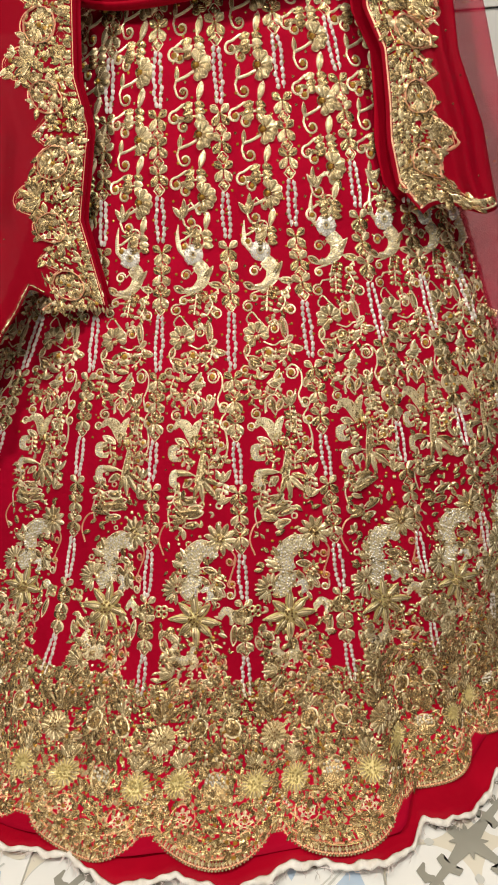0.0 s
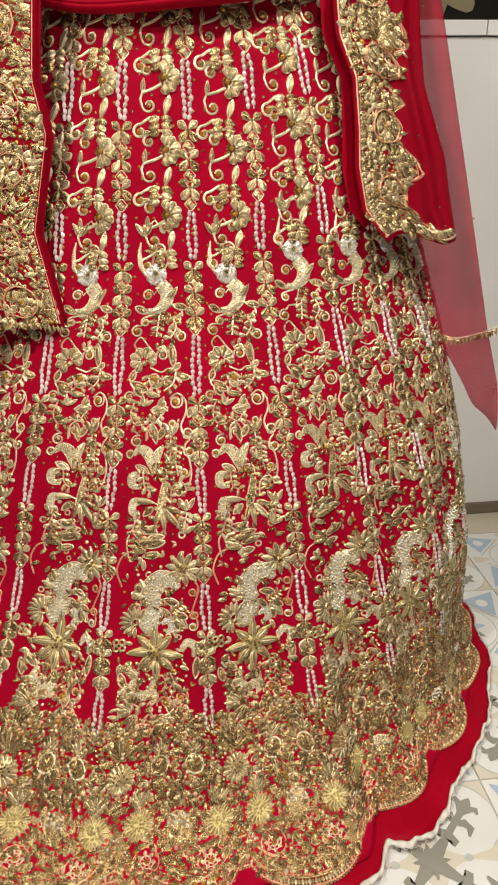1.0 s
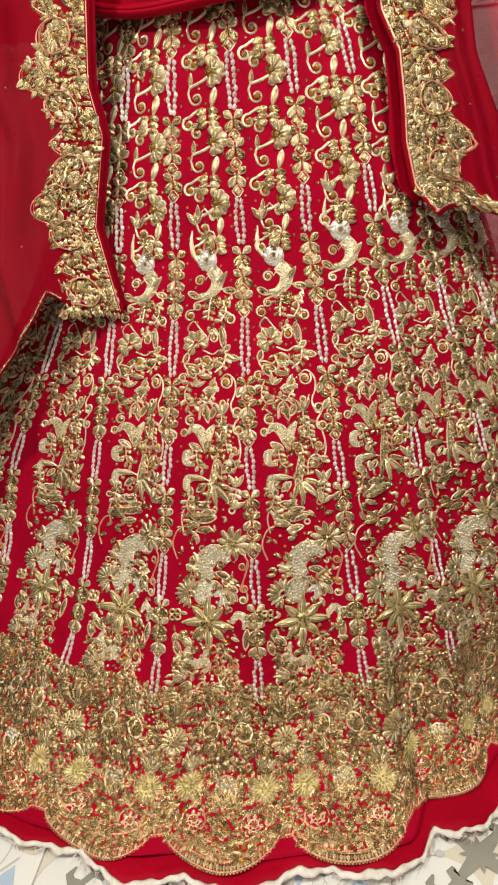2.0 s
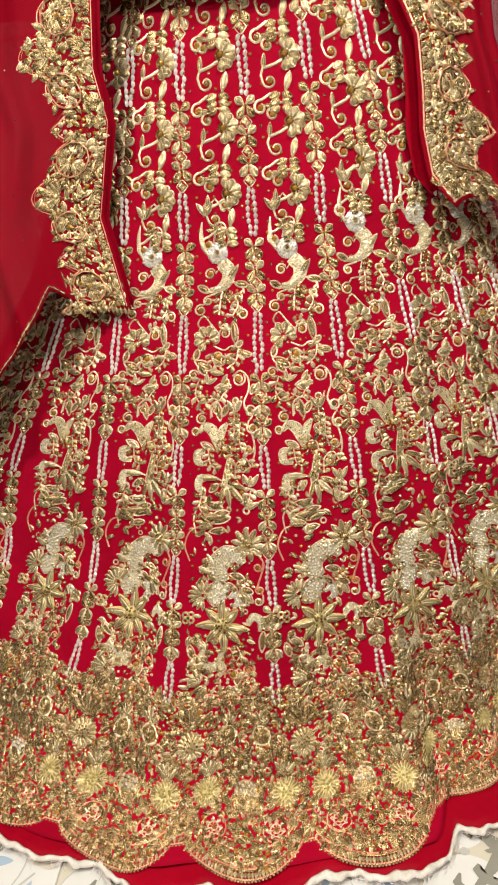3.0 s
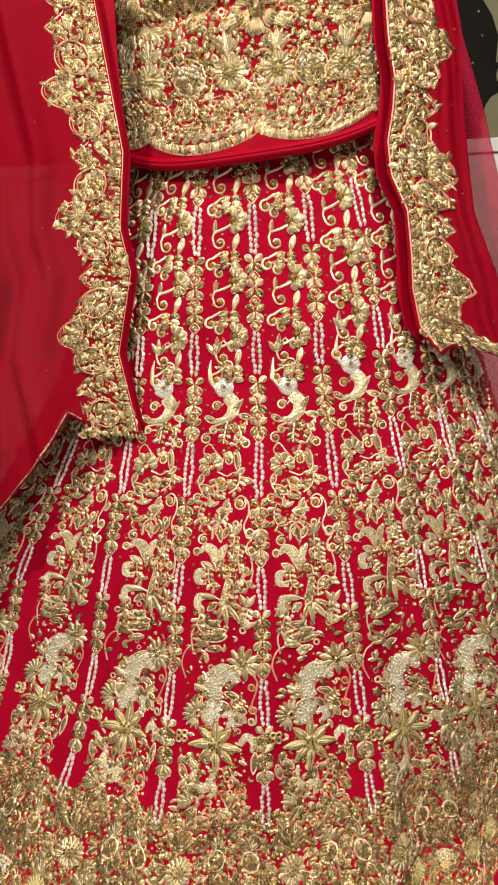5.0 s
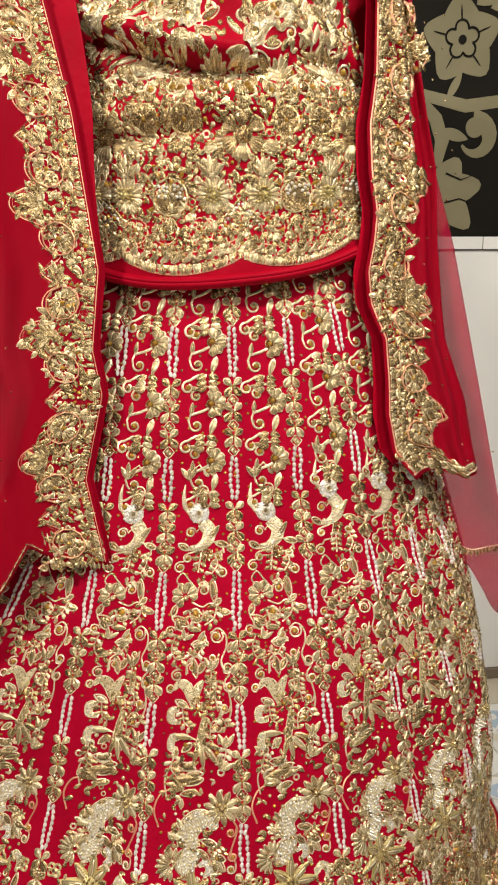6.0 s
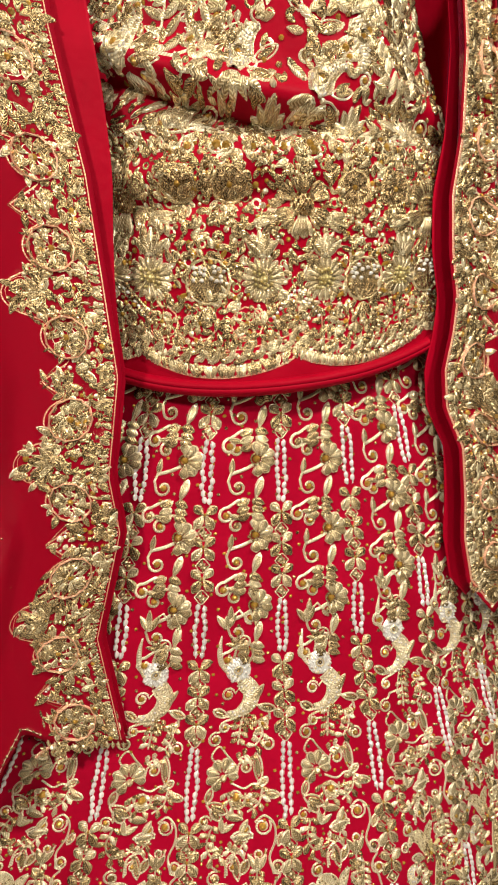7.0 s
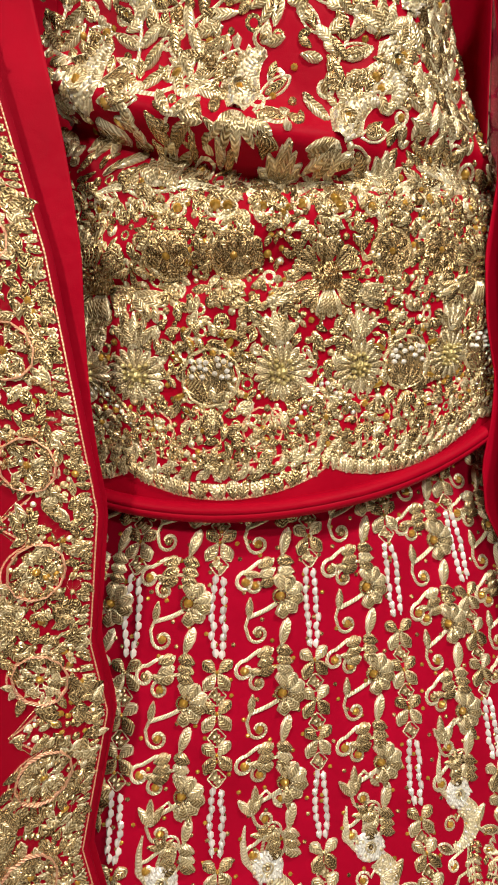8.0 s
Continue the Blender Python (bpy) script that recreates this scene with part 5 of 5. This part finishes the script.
def left_cloth(u, v):
    """u: metres, negative outwards; v: metres down from the shoulder."""
    s = -u
    low = LEFT_LOW(s)[:, 0]
    return shawl_left(s, v / (1.75 - low))


def right_cloth(u, v):
    """u: metres from the inner edge; v: metres down from the shoulder."""
    z = 1.75 - v
    wide = RIGHT_OUT(-z)[:, 0] - RIGHT_EDGE(-z)[:, 0]
    return shawl_right(u / np.maximum(wide, 0.02), v / (1.75 - 0.886))


sheet("left_panel", lambda s, w: shawl_left(s, w), np.linspace(0.45, -0.004, 60), np.linspace(0, 1, 90), 0.0012, RED_SHEER, dupatta, "red chiffon panel")
sheet("inner_fold", lambda s, w: shawl_left(np.where(s < 0, s * (0.008 + 0.034 * (1 - smooth(w, 0.15, 0.5))), s), w) + np.stack([0 * s, 0.012 + 0 * s, 0 * s], 1), np.linspace(0.02, -1.0, 14), np.linspace(0, 0.995, 60), 0.0012, RED_SILK, dupatta)
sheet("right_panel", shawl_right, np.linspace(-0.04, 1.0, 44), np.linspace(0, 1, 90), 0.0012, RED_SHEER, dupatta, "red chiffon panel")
sheet("net_panel", net_right, np.linspace(0, 1, 30), np.linspace(0, 1, 60), 0.0006, RED_NET, dupatta, "sheer pinkish red net")
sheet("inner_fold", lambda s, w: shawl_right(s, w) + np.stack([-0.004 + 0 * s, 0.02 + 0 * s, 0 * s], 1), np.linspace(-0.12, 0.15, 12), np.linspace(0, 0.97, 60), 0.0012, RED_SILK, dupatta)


def reach(t):
    """Outer line of the border over one repeat of 0.185 m."""
    t = t % 1.0
    lobe = lambda c, w, h: h * max(0.0, 1 - ((t - c) / w) ** 2) ** 0.5 if abs(t - c) < w else 0.0
    point = 0.034 * max(0.0, 1 - abs(t - 0.13) / 0.12)
    return 0.050 + max(point, lobe(0.36, 0.13, 0.028), lobe(0.62, 0.15, 0.058), lobe(0.87, 0.12, 0.026))


def border(cloth, side, top, bottom, phase):
    """Border along an inner edge; side is the sign of outwards."""
    length = bottom - top
    n = int(length / 0.185) + 1
    for i in range(n):
        y0, y1 = top + i * 0.185, min(top + (i + 1) * 0.185, bottom)
        if y1 - y0 < 0.03:
            continue
        mid = (y0 + y1) / 2
        loc = lambda y: y - mid
        w = Work()
        k = 40
        ys = [y0 + (y1 - y0) * q / k for q in range(k + 1)]
        w.cord([(side * 0.002, loc(y)) for y in ys], 0.0017, C)
        w.cord([(side * 0.020, loc(y)) for y in ys], 0.0011, A)
        for q, y in enumerate(ys[:-1]):
            w.leaf(side * 0.004, loc(y), (0 if side > 0 else 180) + rnd.uniform(-35, 35), 0.013, 0.0066, rnd.choice((L, G, A)))
            w.bead(side * 0.0065, loc(y), 0.0019, L)
        w.make("edge_cord", dupatta, cloth, 0.0, mid)
        w = Work()
        w.cord([(side * (reach((y - top) / 0.185 + phase) + 0.001), loc(y)) for y in ys], 0.0018, C)
        w.make("outer_cord", dupatta, cloth, 0.0, mid)
        for c, r, kind in ((0.13, 0.0, "point"), (0.36, 0.024, "ringed_flower"), (0.62, 0.030, "palm_motif"), (0.87, 0.023, "ringed_flower")):
            y = top + 0.185 * (i + ((c - phase) % 1.0))
            if not (top < y < bottom - (0.050 if kind == "palm_motif" else 0.012)):
                continue
            w = Work()
            if kind == "point":
                for s in (-1, 1):
                    w.cord([(side * 0.086, 0), (side * 0.060, s * 0.022), (side * 0.050, s * 0.024)], 0.0013, A)
                w.sequins([(side * (0.078 - 0.005 * q), s * 0.0042 * q) for q in range(5) for s in (-1, 1)], 0.0024, S)
            elif kind == "ringed_flower":
                w.ring(side * 0.050, 0, r, 0.0030, C, 0.0066)
                w.flower(side * 0.050, 0, r * 0.78, 7, L, M)
                w.coil(side * 0.050, 0, r * 0.8, 40, 1.3, [], L, 0.0014, False)
            else:
                w.ring(side * 0.086, 0, 0.019, 0.0024, C, 0.002)
                for q in range(7):
                    w.leaf(side * 0.066, 0, (0 if side > 0 else 180) + (q - 3) * 24, 0.026, 0.0095, L if q % 2 else G)
                for s in (-1, 1):
                    w.cluster(side * 0.056, s * 0.020, (0 if side > 0 else 180) + side * s * 35, 4, 0.011, A if s > 0 else G)
            w.make(kind, dupatta, cloth, 0.0, y)
        w = Work()
        pts = scatter(9000, 0.012, 0.112, loc(y0), loc(y1), 0.0053, lambda x, y: x < reach((y + mid - top) / 0.185 + phase) - 0.003)
        dense(w, [(side * x, y) for x, y in pts], 0.0145, (G, A, A, G, L), 0.26)
        w.make("dense_stitches", dupatta, cloth, 0.0, mid, kind="stuff")


border(left_cloth, -1, 0.0, 0.972, 0.30)
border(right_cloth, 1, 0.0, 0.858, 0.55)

# narrow edging along the lower ends
w = Work()
rim = []
for i in range(70):
    s = 0.45 * i / 69
    y = float(1.75 - LEFT_LOW(np.array([s]))[0, 0])
    if s < 0.09:
        for q in range(3):
            w.leaf(-s, y - 0.004 - 0.014 * q - 0.9, -90 if q else 90, 0.012, 0.0058, rnd.choice((G, L, A)))
    else:
        rim.append((-s, y - 0.907))
        w.bead(-s, y - 0.907, 0.0022, A if i % 2 else G, 0.0036)
w.ribbon(rim, [0.0075, 0.0075], G, 0.0016)
w.cord(rim, 0.0014, L)
w.make("end_edging", dupatta, left_cloth, 0.0, 0.9, "narrow gold edging")
w = Work()
for i in range(44):
    s = 0.106 * i / 43
    w.leaf(s, -0.018, 90 + rnd.uniform(-25, 25), 0.013, 0.0060, G if i % 2 else L)
    w.bead(s, -0.003, 0.002, L)
    if s < 0.07:
        for q in range(2):
            w.leaf(s, -0.030 - 0.012 * q, rnd.uniform(0, 360), 0.012, 0.0058, rnd.choice((G, L, A)))
w.make("end_edging", dupatta, right_cloth, 0.0, 0.860, "narrow gold edging")


def net_cloth(u, v):
    low = 1.75 - net_right(u, np.ones(u.shape))[:, 2]
    return net_right(u, v / low)


w = Work()
for i in range(34):
    x = -0.02 + 0.14 * i / 33
    y = -0.06 + 0.02 * math.sin(4 * i / 33) + 0.02 * i / 33
    w.leaf(x, y, 90 + rnd.uniform(-30, 30), 0.012, 0.0062, G if i % 2 else A)
    w.bead(x, y - 0.002, 0.0018, L)
w.make("end_edging", dupatta, net_cloth, 0.55, 1.09, "narrow gold edging")


w = Work()
spots = scatter(400, -0.42, -0.11, 0.1, 1.0, 0.035)
for x, y in spots:
    w.bead(x, y, 0.0017, A)
w.make("sequin_scatter", dupatta, left_cloth, 0.0, 0.0, "tiny sequins", kind="stuff")
w = Work()
for x, y in scatter(300, 0.10, 0.17, 0.1, 0.85, 0.035):
    w.bead(x, y, 0.0018, A)
w.make("sequin_scatter", dupatta, right_cloth, 0.0, 0.0, "tiny sequins", kind="stuff")


# ---- floor tiles ----
TILE = 0.27
beige = slab("floor_strip", FLOOR_X0, FLOOR_X1, 0.516, WALL_Y - 0.019, -0.004, 0.0, BEIGE, bpy.data.objects["floor"], "plain beige border tiles")


def tile_mesh(name, shapes, base):
    """A floor tile of TILE metres round its own centre, its print laid in as thin plates."""
    h = TILE / 2 - 0.001
    edge = [(-h, -h), (h, -h), (h, h), (-h, h)]
    verts, faces, index, mats = [], [], [], [base]
    verts += [(x * 0.994, y * 0.994, 0.0) for x, y in edge] + [(x, y, -0.0015) for x, y in edge] + [(x, y, -0.006) for x, y in edge]
    faces += [(0, 1, 2, 3)] + [(i, 4 + i, 4 + (i + 1) % 4, (i + 1) % 4) for i in range(4)] + [(4 + i, 8 + i, 8 + (i + 1) % 4, 4 + (i + 1) % 4) for i in range(4)]
    index += [0] * 9
    for level, (pts, mat) in enumerate(shapes):
        pts = [(x * TILE / 0.30, y * TILE / 0.30) for x, y in pts]
        if mat not in mats:
            mats.append(mat)
        n, k = len(pts), len(verts)
        z = 0.0003 + 0.00006 * level
        area = sum(pts[i - 1][0] * pts[i][1] - pts[i][0] * pts[i - 1][1] for i in range(n))
        if area < 0:
            pts = pts[::-1]
        verts += [(min(max(x, -h * 0.99), h * 0.99), min(max(y, -h * 0.99), h * 0.99), z) for x, y in pts]
        faces.append(tuple(range(k, k + n)))
        index.append(mats.index(mat))
    me = bpy.data.meshes.new(name)
    me.from_pydata(verts, [], faces)
    for m in mats:
        me.materials.append(m)
    me.polygons.foreach_set("material_index", np.array(index, dtype=np.int32))
    me.update()
    return me


cross_shapes = []
for i in range(4):
    a = 45 + 90 * i
    c, s = math.cos(radians(a)), math.sin(radians(a))
    cx, cy = c * 0.108, s * 0.108
    cross_shapes.append((disc(cx, cy, 0.073, 30), GLAZE))
    cross_shapes.append((band(arc(cx, cy, 0.073, a - 100, a + 100, 20), [0.002, 0.003, 0.002]), T_LINE))
for i in range(4):
    b = 90 * i
    c, s = math.cos(radians(b)), math.sin(radians(b))
    cross_shapes.append((petal(c * 0.148, s * 0.148, b + 180, 0.085, 0.026, 0.45), T_SAND))
    cross_shapes.append((petal(c * 0.075, s * 0.075, b + 180, 0.018, 0.014), T_LINE))
    cross_shapes.append((petal(0, 0, b, 0.034, 0.009), T_GREY))
    a = 45 + 90 * i
    c, s = math.cos(radians(a)), math.sin(radians(a))
    at = lambda t, q: (c * t - s * q, s * t + c * q)
    cross_shapes.append((band([at(0, 0), at(0.05, 0), at(0.10, 0), at(0.125, 0)], [0.030, 0.015, 0.011, 0.014]), T_GREY))
    for q in (-1, 1):
        for t0, r in ((0.058, 0.016), (0.098, 0.028)):
            x, y = at(t0, 0)
            cross_shapes.append((band([at(t0 - 0.004, q * 0.004), at(t0 + 0.006, q * r * 0.5), at(t0 + 0.002, q * r), at(t0 - r * 0.5, q * r * 1.15)], [0.010, 0.017, 0.014, 0.004]), T_GREY))
        cross_shapes.append((band([at(0.120, q * 0.002), at(0.137, q * 0.010), at(0.142, q * 0.020), at(0.134, q * 0.026)], [0.010, 0.014, 0.012, 0.004]), T_GREY))
    cross_shapes.append((petal(*at(0.118, 0), a, 0.040, 0.020), T_GREY))

star_shapes = [(disc(0, 0, 0.085, 30), GLAZE), (band(arc(0, 0, 0.085, 0, 360, 30), [0.003, 0.003]), T_LINE)]
for i in range(8):
    star_shapes.append((petal(0, 0, 45 * i, 0.062, 0.020), T_GREY if i % 2 else T_BLUE))
for i in range(4):
    a = 45 + 90 * i
    c, s = math.cos(radians(a)), math.sin(radians(a))
    star_shapes.append(([(c * 0.10 - s * 0.05, s * 0.10 + c * 0.05), (c * 0.10 + s * 0.05, s * 0.10 - c * 0.05), (c * 0.195, s * 0.195)], T_BLUE))
    star_shapes.append((disc(c * 0.128, s * 0.128, 0.016, 12), GLAZE))
    star_shapes.append((band([(c * 0.092 - s * 0.06, s * 0.092 + c * 0.06), (c * 0.092, s * 0.092), (c * 0.092 + s * 0.06, s * 0.092 - c * 0.06)], [0.004, 0.004, 0.004]), T_LINE))
    b = 90 * i
    c, s = math.cos(radians(b)), math.sin(radians(b))
    star_shapes.append((petal(c * 0.145, s * 0.145, b + 180, 0.055, 0.034, 0.5), T_SAND))

TILE_A, TILE_B = tile_mesh("cross_tile", cross_shapes, T_SAND), tile_mesh("star_tile", star_shapes, GLAZE)
floor_ob = bpy.data.objects["floor"]
for i in range(-6, 6):
    for k in range(-9, 4):
        x, y = 0.30 + TILE * i, -0.430 + TILE * k
        if x - TILE / 2 < FLOOR_X0 or x + TILE / 2 > FLOOR_X1:
            continue
        t = new("floor_tile", TILE_A if (i + k) % 2 == 0 else TILE_B)
        t.parent = floor_ob
        t.matrix_world = pose(x, y, 0.0, 0, 0, 90 * ((i * 3 + k) % 4))
